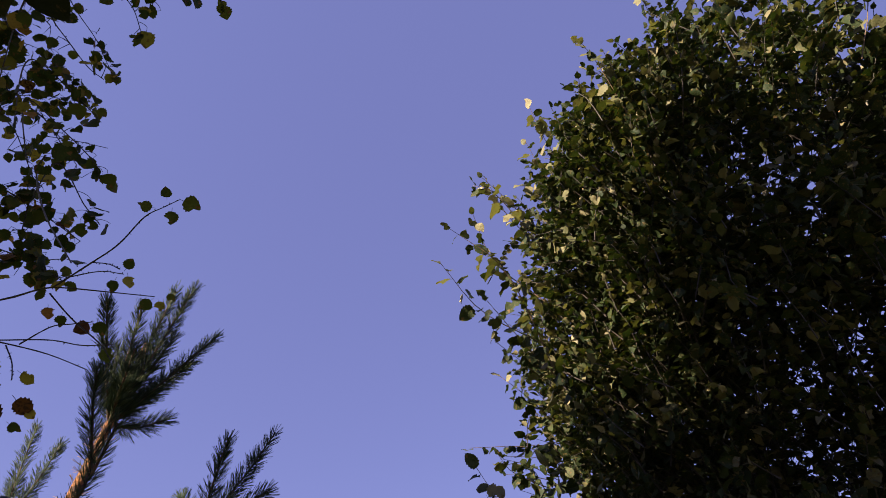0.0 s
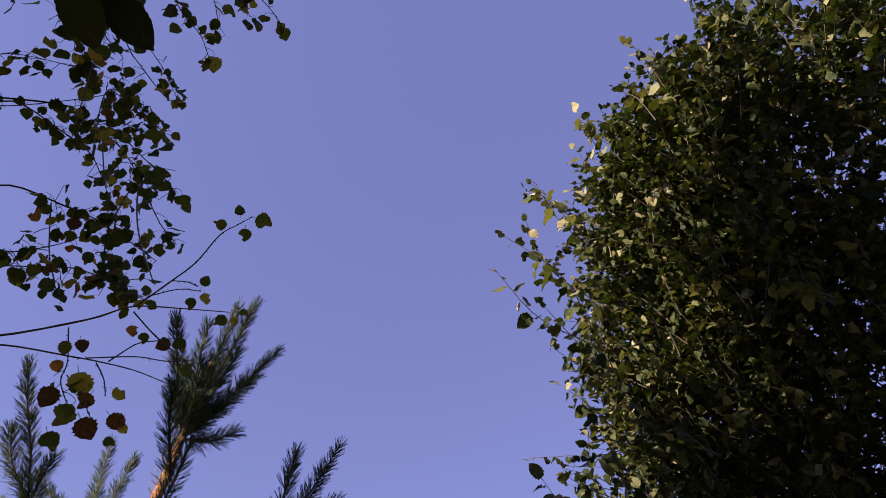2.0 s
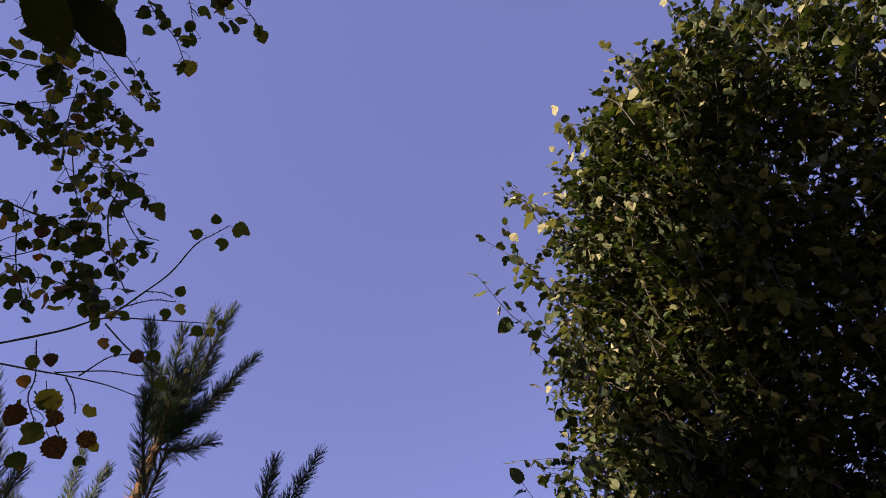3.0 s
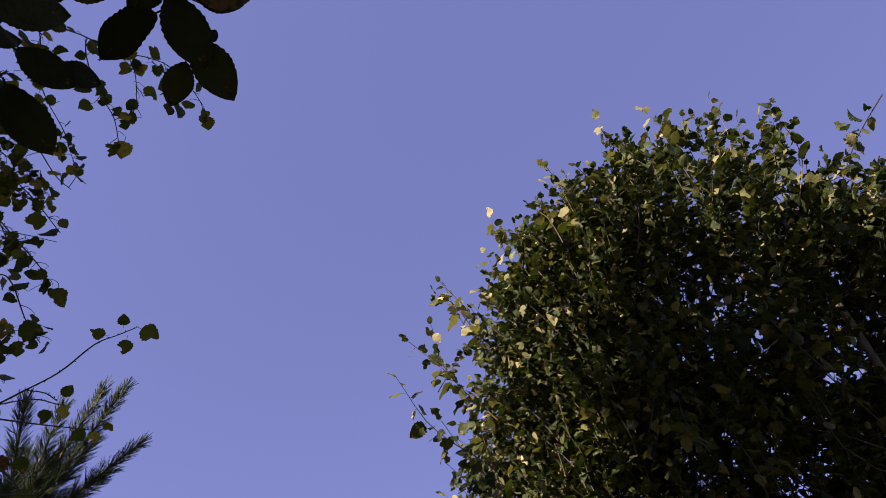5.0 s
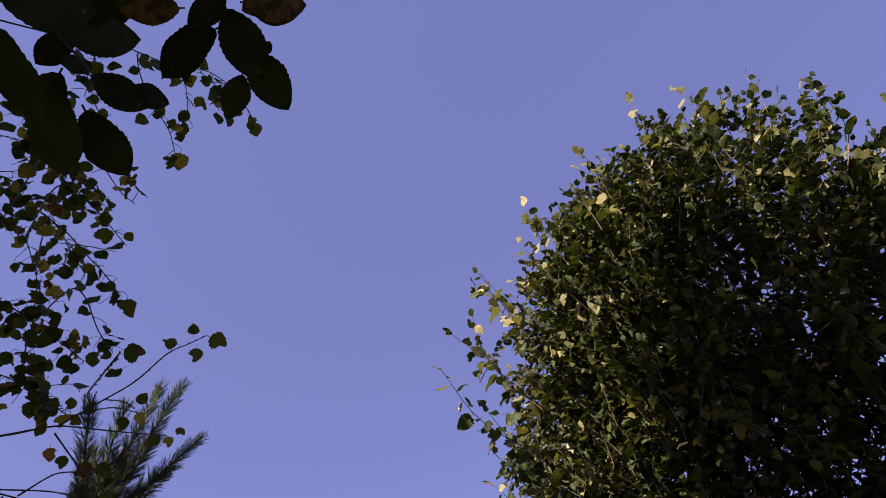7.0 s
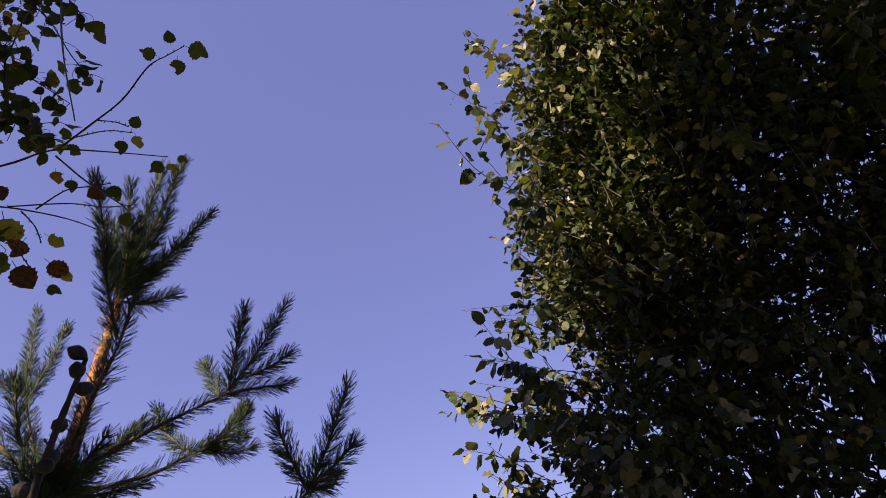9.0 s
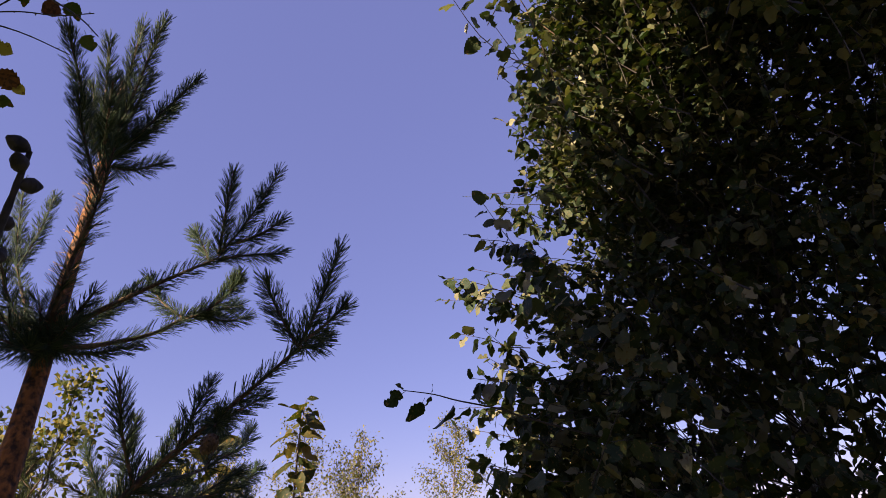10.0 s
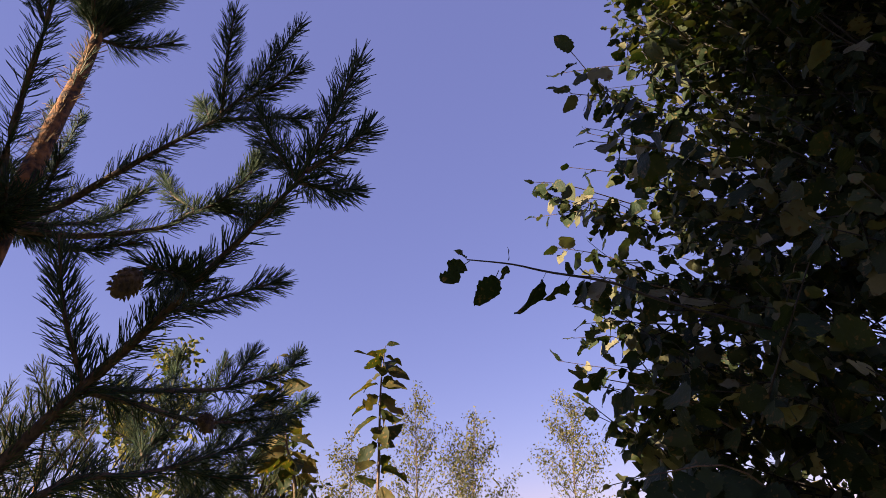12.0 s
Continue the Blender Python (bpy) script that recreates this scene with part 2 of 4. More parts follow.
TINY_BLADES = [blade(rhomb, 3, 0.8, LR, 0.0, 0.2, 0.2, 0, 0) for _ in range(4)]


def turn_of(along, face):
    """Rotations whose y runs along and whose z is as near to face as can be."""
    y = unit(along)
    x = unit(np.cross(y, face))
    return np.stack((x, y, np.cross(x, y)), -1)


def scatter(heap, blades, at, along, face, size, rng):
    """Lays one blade at each place into the heap."""
    at, size = np.asarray(at, float), np.asarray(size, float)
    m, kind = turn_of(along, face), rng.integers(0, len(blades), len(at))
    for k, (v, f) in enumerate(blades):
        pick = np.nonzero(kind == k)[0]
        if len(pick):
            w = np.einsum("nij,vj->nvi", m[pick], v) * size[pick, None, None] + at[pick, None]
            heap.add(w.reshape(-1, 3), (f[None] + (np.arange(len(pick)) * len(v))[:, None, None]).reshape(-1, f.shape[1]))


def part(name, heap, material, parent, label="", smooth=True, kind=""):
    me = heap.mesh(name, smooth)
    me.materials.append(material)
    ob = new(name, me)
    ob.parent = parent
    return tagged(ob, label, kind=kind)


def blade_meshes(name, blades, material, nominal):
    """Meshes of single leaves at their usual length, so that their grain keeps its true size."""
    res = []
    for v, f in blades:
        h = Heap()
        h.add(v * nominal, f)
        me = h.mesh(name)
        me.materials.append(material)
        me["nominal"] = nominal
        res.append(me)
    return res


def leaf_object(mesh, parent, at, along, face, size, label=""):
    m = turn_of(np.array([along], float), np.array([face], float))[0]
    ob = new("leaf", mesh)
    ob.parent = parent
    size = size / mesh["nominal"]
    ob.matrix_local = Matrix.Translation(at) @ Matrix(m.tolist()).to_4x4() @ Matrix.Diagonal((size, size, size, 1))
    return tagged(ob, label)


def thing(name, label, category, group="", kind=""):
    return tagged(new(name), label, category, group, kind)


# ---- ground ----


def ground():
    h = Heap()
    ring = np.concatenate(([0.0], np.geomspace(0.6, 2500, 40)))
    ang = np.linspace(0, 2 * np.pi, 65)[:-1]
    v = []
    for r in ring:
        for a in ang:
            x, y = r * math.cos(a), r * math.sin(a)
            lift = 0.05 * noise.noise((x * 0.7, y * 0.7, 0)) + 0.02 * noise.noise((x * 3, y * 3, 4))
            v.append((x, y, lift * min(1, r) / (1 + r / 60)))
    f = [(i * 64 + j, (i + 1) * 64 + j, (i + 1) * 64 + (j + 1) % 64, i * 64 + (j + 1) % 64) for i in range(len(ring) - 1) for j in range(64)]
    h.add(v, f)
    me = h.mesh("ground")
    me.materials.append(ground_mat)
    tagged(new("ground", me), "rough grassy clearing floor with dry autumn grass", "ground", kind="structure")


ground()

# ---- alder ----


def crown_axis(z):
    return np.array((1.5 + 0.03 * (z - 2.5), 2.5 - 0.30 * max(z - 2.5, 0.0)))


def crown_radius(z):
    return float(np.interp(z, [0.5, 1.0, 1.6, 2.3, 2.65, 2.95, 3.3, 3.9, 4.4, 4.9, 5.2], [0.8, 1.3, 1.4, 1.30, 1.12, 1.15, 1.34, 1.31, 1.03, 0.6, 0.15]))


def leaf_row(line, count, size, rng, store, droop=0.25, start=0.1, hang=0.0):
    """Alternate leaves along a shoot; the store takes place, direction, face and size of each."""
    line = np.asarray(line)
    side = unit(np.cross(line[-1] - line[0], (0, 0, 1.0)) + rng.normal(0, 0.25, 3))
    for i in range(count):
        u = start + (1 - start) * (i + 0.5) / count
        k = u * (len(line) - 1)
        j = min(int(k), len(line) - 2)
        p = line[j] + (k - j) * (line[j + 1] - line[j])
        d = unit(line[j + 1] - line[j])
        along = unit(0.55 * d + (1 if i % 2 else -1) * 0.8 * side + rng.normal(0, 0.35, 3) + (0, 0, -droop))
        if i == count - 1:
            along = unit(d + rng.normal(0, 0.25, 3))
        face = unit(np.array((0, -0.6 * hang, 1.0 - hang)) + rng.normal(0, 0.4 + 0.45 * hang, 3) + 0.65 * (1 - hang) * d)
        store.append((p, along, face, size * rng.uniform(0.65, 1.15) * (1.0 - 0.35 * u ** 3)))


def alder():
    rng = np.random.default_rng(11)
    tree = thing("alder_tree", "dense leafy grey alder, its edge catching low sun", "tree")
    base = np.array((1.6, 2.6, -0.05))
    stems = []
    for k, (dx, dy, top) in enumerate(((0.0, 0.0, 4.9), (-0.55, -0.1, 4.4), (0.3, -0.75, 4.6), (0.55, 0.35, 4.5), (-0.25, 0.6, 4.0))):
        c = crown_axis(top)
        end = np.array((c[0] + dx * 0.7, c[1] + dy * 0.7, top))
        mid = np.array((base[0] + dx * 0.8, base[1] + dy * 0.8, 1.8))
        line = curve((base + (dx * 0.15, dy * 0.15, 0), mid, end), 24)
        stems.append(line)
        h = Heap()
        tube(h, line, 0.05 - 0.005 * k, 0.008, 9, 0.06, rng)
        part("trunk" if k == 0 else "stem", h, ALDER_BARK, tree)
    nodes = np.concatenate(stems)
    twigs, store, near, singles = Heap(), [], [], 0
    for i in range(8600):
        z = rng.uniform(0.6, 5.2)
        while rng.random() > (crown_radius(z) / 1.45) ** 2.3 * np.interp(z, (1.7, 2.3, 2.6, 2.9), (0.62, 0.68, 0.78, 1.0)):
            z = rng.uniform(0.6, 5.2)
        a = rng.uniform(0, 2 * np.pi)
        out = np.array((math.cos(a), math.sin(a), 0))
        f = rng.uniform(0.08, 1.0) ** 0.42
        lump = 1 + 0.16 * noise.noise((math.cos(a) * 1.6, math.sin(a) * 1.6, z * 1.3))
        c = crown_axis(z)
        tip = np.array((c[0], c[1], z)) + out * f * crown_radius(z) * lump * (1, np.interp(z, (1.8, 2.8, 4.0), (0.46, 0.6, 0.8)) if out[1] < 0 else 1, 1)
        if i >= 8390:
            # a looser lobe on the far shoulder
            v = unit(rng.normal(0, 1, 3)) * rng.uniform(0.2, 1) ** 0.5
            tip = np.array((2.2, 1.50, 3.95)) + v * (0.5, 0.35, 0.5)
            z = tip[2]
        elif tip[0] > 1.1 and z > 3.4 and rng.random() < 0.64:
            continue
        if i < 8390 and tip[0] > 1.7 and rng.random() < 0.4:
            continue
        if z < 2.4 and tip[0] < 0.9 and rng.random() < 0.42:
            continue
        if tip[1] > 2.75 and tip[0] > 0.7 and rng.random() < 0.5:
            continue
        if z < 2.45 and tip[0] > 0.75 and rng.random() < 0.33:
            continue
        d = unit(out * rng.uniform(0.5, 1.1) + (0, 0, rng.uniform(0.1, 1.0)) + rng.normal(0, 0.3, 3))
        length = rng.uniform(0.22, 0.42)
        root = tip - d * length
        line = curve((root, root + d * length * 0.5 + rng.normal(0, 0.015, 3), tip), 5)
        if tip[0] < 0.8 and tip[1] < 2.25 and singles < 280:
            singles += 1
            h = Heap()
            tube(h, line, 0.003, 0.0012, 4)
            part("twig", h, DARK_TWIG, tree)
        else:
            tube(twigs, line, 0.003, 0.0012, 3)
        if i % 8 == 0:
            low = nodes[np.argmin(np.linalg.norm(nodes - (root - (0, 0, 0.35)), axis=1))]
            h = Heap()
            if i % 48 == 0:
                tube(h, curve((low, 0.5 * (low + root) + (0, 0, -0.05) + rng.normal(0, 0.04, 3), root), 8), 0.005, 0.002, 5)
                part("limb", h, DARK_TWIG, tree)
            else:
                tube(twigs, curve((low, 0.5 * (low + root) + (0, 0, -0.04) + rng.normal(0, 0.06, 3), root), 6), 0.0035, 0.002, 4)
        leaf_row(line, int(rng.integers(12, 18)), float(np.interp(z, (2.0, 2.8), (0.057, 0.050))) * (1.22 if tip[0] > 1.0 and z > 3.2 else 1.0), rng, store, float(np.interp(z, (2.0, 2.8), (1.0, 0.35))), 0.1, float(np.interp(z, (2.0, 2.8), (0.8, 0.08))))
    def sprig(root, tip, count, size, wood=RED_TWIG):
        root, tip = np.array(root), np.array(tip)
        bend = 0.5 * (root + tip) + rng.normal(0, 0.045, 3) + (0, 0, 0.02)
        line = curve((root, bend, tip), 8)
        h = Heap()
        tube(h, line, 0.0024, 0.0009, 5)
        part("twig", h, wood, tree)
        swell = float(np.interp(tip[2], (2.7, 3.0, 3.9, 4.2), (1.22, 1.0, 1.0, 1.18)))
        leaf_row(line, count, size * swell, rng, near, 0.8, 0.05, 0.5)

    clear_sprigs(sprig)
    # shorter ones all along the open side and the top
    for i in range(110):
        z = rng.uniform(1.5, 4.75)
        a = math.radians(rng.uniform(105, 215) if z < 4.2 else rng.uniform(90, 360))
        out = np.array((math.cos(a), math.sin(a), 0.0))
        c = crown_axis(z)
        hub = np.array((c[0], c[1], z))
        r = crown_radius(z) * (0.62 if out[1] < -0.5 else 0.9)
        root = hub + out * r * 0.72
        tip = hub + out * r * rng.uniform(0.95, 1.06) + (0, 0, rng.uniform(0.05, 0.3))
        sprig(root, tip, int(rng.integers(7, 12)), 0.062, DARK_TWIG)
    # fuller, hanging foliage on the low part of the open side
    for i in range(112):
        z = rng.uniform(1.45, 3.1)
        left = float(np.interp(z, (1.5, 1.8, 2.1, 2.5, 2.8, 3.1), (0.07, 0.02, 0.05, 0.08, 0.15, 0.22)))
        tip = np.array((left + 0.5 * rng.uniform(0, 1) ** 1.3, rng.uniform(2.45, 3.1) - 0.15 * max(z - 2.3, 0), z))
        root = tip + (rng.uniform(0.2, 0.32), rng.uniform(-0.05, 0.2), rng.uniform(-0.12, 0.02))
        line = curve((root, 0.5 * (root + tip) + rng.normal(0, 0.03, 3), tip), 6)
        tube(twigs, line, 0.0026, 0.001, 4)
        leaf_row(line, int(rng.integers(7, 12)), 0.066, rng, store, 0.9, 0.05, 0.55)
    # the long bare twig low down, with its hanging leaves
    h = Heap()
    tube(h, curve(((0.45, 2.20, 1.86), (0.177, 2.025, 1.905), (0.08, 1.946, 1.923), (-0.021, 1.908, 1.940), (-0.081, 1.887, 1.954), (-0.153, 1.861, 1.961)), 20), 0.0032, 0.0011, 6)
    part("twig", h, DARK_TWIG, tree)
    for base, tip in LOW_TWIG:
        d = np.array(tip) - np.array(base)
        near.insert(0, (np.array(base), d, np.array((0.92, -0.33, 0.3)) + rng.normal(0, 0.1, 3), np.linalg.norm(d) * 0.76))
    part("fine_twig_mass", twigs, DARK_TWIG, tree, kind="stuff")
    at, along, face, size = (np.array(c) for c in zip(*store))
    h = Heap()
    front = (at[:, 1] < 2.05) | (at[:, 0] < 0.6)
    for pick, blades in ((front, ALDER_MIDDLE), (~front, ALDER_BLADES)):
        scatter(h, blades, at[pick], along[pick], face[pick], size[pick], rng)
    part("leaves", h, ALDER_LEAF, tree, "dense green serrated leaves, some browning", kind="stuff")
    # a bunch of hanging catkins on a short twig
    knot = np.array((0.354, 3.026, 2.184))
    h = Heap()
    tube(h, curve((knot + (0.22, 0.16, 0.06), knot + (0.1, 0.08, 0.05), knot), 8), 0.003, 0.0012, 5)
    part("twig", h, DARK_TWIG, tree)
    for dx, dy, drop in ((-0.012, 0.0, 0.042), (0.004, 0.006, 0.036), (0.016, -0.004, 0.045), (0.03, 0.004, 0.032)):
        h = Heap()
        p = knot + (dx * 0.4, dy, 0.004)
        tube(h, curve((p, p + (dx * 0.5, 0, -0.01)), 3), 0.0007, 0.0007, 4)
        tube(h, curve((p + (dx * 0.5, 0, -0.01), p + (dx * 0.8, dy, -0.01 - drop * 0.5), p + (dx, dy, -0.01 - drop)), 9), (0.001, 0.0027, 0.003, 0.0026, 0.001), 0, 7, 0.12, rng)
        part("catkin", h, DARK_TWIG, tree, "thin hanging brown catkin")
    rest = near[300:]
    # high edge leaves get the colour with sunlight painted into it
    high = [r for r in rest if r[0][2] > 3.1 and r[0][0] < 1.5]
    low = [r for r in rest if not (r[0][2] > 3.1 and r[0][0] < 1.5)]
    for pick, stuff, text in ((high, ALDER_SUNLIT, "edge twig leaves, colour paled to stand for sunlight"), (low, ALDER_LEAF, "serrated leaves hanging from edge twigs")):
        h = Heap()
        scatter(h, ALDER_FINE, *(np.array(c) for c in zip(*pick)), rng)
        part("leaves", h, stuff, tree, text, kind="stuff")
    meshes = blade_meshes("leaf", ALDER_FINE, ALDER_LEAF, 0.06)
    # single leaves likewise: the sunlit tint high up, the plain one below
    pale = blade_meshes("leaf", ALDER_FINE, ALDER_SUNLIT, 0.06)
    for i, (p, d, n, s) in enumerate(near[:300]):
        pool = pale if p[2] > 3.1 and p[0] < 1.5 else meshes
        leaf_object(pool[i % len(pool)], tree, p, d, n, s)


LOW_TWIG = [
    ((-0.151, 1.863, 1.959), (-0.167, 1.839, 1.976)), ((-0.148, 1.863, 1.959), (-0.206, 1.857, 1.922)),
    ((-0.102, 1.888, 1.946), (-0.146, 1.899, 1.879)), ((-0.087, 1.885, 1.956), (-0.075, 1.865, 1.977)),
    ((-0.084, 1.876, 1.951), (-0.097, 1.879, 1.919)), ((-0.023, 1.908, 1.940), (-0.085, 1.924, 1.863)),
    ((0.015, 1.923, 1.933), (-0.033, 1.930, 1.887)), ((0.052, 1.926, 1.924), (0.027, 1.906, 1.945)),
]
def clear_sprigs(sprig):
    """Sprigs that stand clear of the crown: root, tip, leaves, leaf length."""
    sprig((0.4, 2.0, 2.95), (0.04, 1.59, 3.3), 17, 0.069)
    sprig((0.35, 1.95, 3.05), (0.0, 1.68, 3.22), 14, 0.069)
    sprig((0.45, 2.05, 3.65), (0.18, 1.87, 4.04), 15, 0.069)
    sprig((0.4, 1.8, 3.4), (0.14, 1.66, 3.66), 14, 0.069)
    sprig((0.7, 2.0, 4.0), (0.45, 1.68, 4.37), 15, 0.069)
    sprig((0.85, 1.55, 3.7), (0.63, 1.25, 4.06), 15, 0.069)
    sprig((1.15, 1.45, 4.15), (0.96, 1.19, 4.54), 15, 0.069)
    sprig((1.3, 1.45, 4.35), (1.25, 1.2, 4.72), 14, 0.069)
    sprig((1.65, 1.4, 4.35), (1.62, 1.13, 4.78), 15, 0.069)
    sprig((1.9, 1.35, 4.35), (2.0, 1.15, 4.8), 15, 0.069)
    sprig((2.05, 1.45, 4.1), (2.2, 1.15, 4.45), 15, 0.069)
    sprig((1.6, 1.25, 3.75), (1.55, 0.95, 4.12), 12, 0.069)
    sprig((0.5, 2.5, 2.95), (0.21, 2.26, 3.13), 14, 0.069)
    sprig((0.35, 2.35, 2.5), (0.1, 2.15, 2.67), 15, 0.07)
    sprig((0.3, 2.95, 2.55), (-0.09, 2.97, 2.66), 17, 0.069)
    sprig((0.45, 2.45, 2.7), (0.25, 2.3, 2.82), 14, 0.069)
    sprig((0.35, 2.15, 2.25), (0.1, 2.05, 2.3), 12, 0.07)
    sprig((0.3, 2.25, 1.7), (0.02, 2.2, 1.83), 14, 0.063)
    sprig((0.35, 2.15, 1.52), (0.08, 2.05, 1.62), 14, 0.063)
    sprig((0.32, 2.4, 2.05), (0.02, 2.3, 2.1), 10, 0.063)
    sprig((0.4, 1.95, 3.25), (0.13, 1.7, 3.53), 14, 0.066)
    sprig((0.42, 2.0, 2.9), (0.16, 1.75, 3.09), 13, 0.066)
    sprig((0.45, 2.15, 2.9), (0.19, 1.95, 3.06), 12, 0.066)
    sprig((0.45, 2.0, 3.6), (0.2, 1.76, 3.85), 14, 0.066)
    sprig((0.7, 1.95, 3.85), (0.41, 1.75, 4.14), 14, 0.066)
    sprig((0.35, 2.95, 2.55), (-0.03, 2.9, 2.71), 13, 0.069)
    sprig((0.35, 2.9, 2.3), (-0.01, 2.8, 2.43), 12, 0.069)
    sprig((0.35, 2.55, 1.95), (0.03, 2.4, 2.01), 11, 0.063)
    sprig((0.35, 2.4, 1.75), (0.04, 2.3, 1.83), 11, 0.063)
    sprig((0.4, 2.35, 2.45), (0.08, 2.15, 2.53), 13, 0.069)
    sprig((0.35, 2.99, 2.63), (-0.06, 2.72, 2.66), 12, 0.066)
    sprig((0.42, 3.01, 2.56), (0.0, 2.75, 2.61), 12, 0.066)
    sprig((0.47, 2.97, 2.65), (0.05, 2.7, 2.69), 12, 0.066)
    sprig((0.56, 2.9, 2.74), (0.14, 2.65, 2.78), 12, 0.066)
    sprig((0.34, 3.19, 1.98), (-0.06, 2.93, 2.07), 12, 0.066)
    sprig((0.4, 3.17, 2.06), (0.0, 2.92, 2.14), 12, 0.066)
    sprig((0.49, 2.79, 2.96), (0.07, 2.53, 2.96), 12, 0.066)


alder()

# ---- pine ----


def needle_heap(heap, line, per_metre, length, rng, spread_angle=50.0, thick=0.00074, fade=0.0):
    """Needles in pairs along a shoot, bent forward; per_metre counts the pairs."""
    line = np.asarray(line)
    seg = np.linalg.norm(np.diff(line, axis=0), axis=1)
    pairs = max(int(seg.sum() * per_metre), 6)
    count = 2 * pairs
    u = np.repeat(np.sort(rng.uniform(fade, 1, pairs)), 2) * (len(line) - 1)
    j = np.minimum(u.astype(int), len(line) - 2)
    f = (u - j)[:, None]
    at = line[j] * (1 - f) + line[j + 1] * f
    d = unit(line[j + 1] - line[j])
    r = np.repeat(rng.normal(0, 1, (pairs, 3)), 2, axis=0) + rng.normal(0, 0.10, (count, 3))
    side = unit(r - (r * d).sum(1, keepdims=True) * d)
    ang = np.radians(spread_angle + np.repeat(rng.normal(0, 9, pairs), 2) + rng.normal(0, 4, count))[:, None]
    ang = ang * (1 - 0.4 * (u / (len(line) - 1))[:, None] ** 5)
    w = unit(d * np.cos(ang) + side * np.sin(ang))
    size = (length * np.repeat(rng.uniform(0.75, 1.12, pairs), 2) * (1 - 0.2 * (u / (len(line) - 1)) ** 5))[:, None]
    mid = at + w * size * 0.5
    w2 = unit(w + 0.28 * d + rng.normal(0, 0.06, (count, 3)))
    late, tip = mid + w2 * size * 0.43, mid + w2 * size * 0.5
    e1 = unit(np.cross(w, d + (0.01, 0.02, 0.0)))
    e2 = np.cross(w, e1)
    ring = [e1 * math.cos(q) + e2 * math.sin(q) for q in (0, 2.094, 4.189)]
    v = np.stack([at + c * thick * 0.8 for c in ring] + [mid + c * thick for c in ring] + [late + c * thick * 0.85 for c in ring] + [tip], 1)
    base = (np.arange(count) * 10)[:, None, None]
    quads = np.array([[0, 1, 4, 3], [1, 2, 5, 4], [2, 0, 3, 5], [3, 4, 7, 6], [4, 5, 8, 7], [5, 3, 6, 8]])
    tris = np.array([[6, 7, 9], [7, 8, 9], [8, 6, 9]])
    heap.add(v.reshape(-1, 3), (quads[None] + base).reshape(-1, 4))
    heap.n -= count * 10
    heap.add(np.zeros((0, 3)), (tris[None] + base).reshape(-1, 3))
    heap.n += count * 10


def pine():
    rng = np.random.default_rng(21)
    tree = thing("pine_tree", "young Scots pine with orange bark and upswept needled shoots", "tree")
    trunk = curve(((-0.70, 1.32, -0.05), (-0.839, 1.52, 1.2), (-0.89, 1.589, 1.6), W2, (-0.978, 1.71, 2.3), W1, (-1.02, 1.75, 2.95)), 45)
    h = Heap()
    tube(h, trunk, (0.036, 0.031, 0.026, 0.021, 0.017, 0.013, 0.006), 0, 12, 0.05, rng)
    part("trunk", h, PINE_BARK, tree, "flaking orange-brown bark")
    for p, q in ((W2, (-0.853, 1.618, 2.087)), (W2, (-0.873, 1.578, 2.027)), (W2, (-1.023, 1.598, 2.107)), (W2, (-0.923, 1.578, 2.127)), (W2, (-0.983, 1.558, 2.027)), (W2, (-0.843, 1.578, 2.067)), (W2, (-0.943, 1.518, 2.027)), (W2, (-0.893, 1.538, 2.007))):
        h, w = Heap(), Heap()
        line = curve((p, tuple(0.5 * (np.array(p) + q) + (0, 0, -0.01)), q), 5)
        tube(w, line, 0.006, 0.002, 5)
        needle_heap(h, line, 820, 0.052, rng, 58)
        part("needles", h, NEEDLE, part("side_shoot", w, PINE_TWIG, tree), kind="stuff")
    dry = Heap()
    needle_heap(dry, curve(((-0.966, 1.69, 2.2), (-1.02, 1.767, 2.64)), 6), 190, 0.046, rng, 74)
    part("dry_needles", dry, DRY_NEEDLE, tree, "sparse dry brown needles", kind="stuff")
    old = Heap()
    needle_heap(old, curve(((-0.99, 1.73, 2.42), (-1.021, 1.769, 2.66)), 6), 220, 0.048, rng, 52)
    part("needles", old, NEEDLE, tree, kind="stuff")

    def branch(points, r0, shoots=(), fade=0.0, r1=0.003):
        length = 0.056 if points[0][2] > 2.5 else 0.050
        line = curve(points, 14)
        w, n = Heap(), Heap()
        tube(w, line, r0, r1, 7, 0.05, rng)
        if shoots:
            needle_heap(n, line, 500 if points[0][2] > 1.8 or points[0] == W3 else 360, length, rng, 57.0, fade=fade)
        else:
            needle_heap(n, line, 980 if points[0][2] > 2.5 else 780, length, rng, 46.0, fade=fade)
        for s in shoots:
            sl = curve(s, 7)
            tube(w, sl, 0.0042, 0.002, 5)
            needle_heap(n, sl, 920, length, rng, 46.0)
            bud = sl[-1] - sl[-2]
            tube(w, curve((sl[-1], sl[-1] + unit(bud) * 0.012), 3), 0.0028, 0.0008, 5)
        ob = part("branch", w, PINE_TWIG, tree)
        part("needles", n, NEEDLE, ob, "blue-green paired needles", kind="stuff")

    pine_branches(branch)
    cone(tree, (-0.435, 1.462, 1.8), (-0.3, -0.3, -0.8))
    cone(tree, (-0.591, 1.823, 1.726), (0.5, -0.2, -0.6))


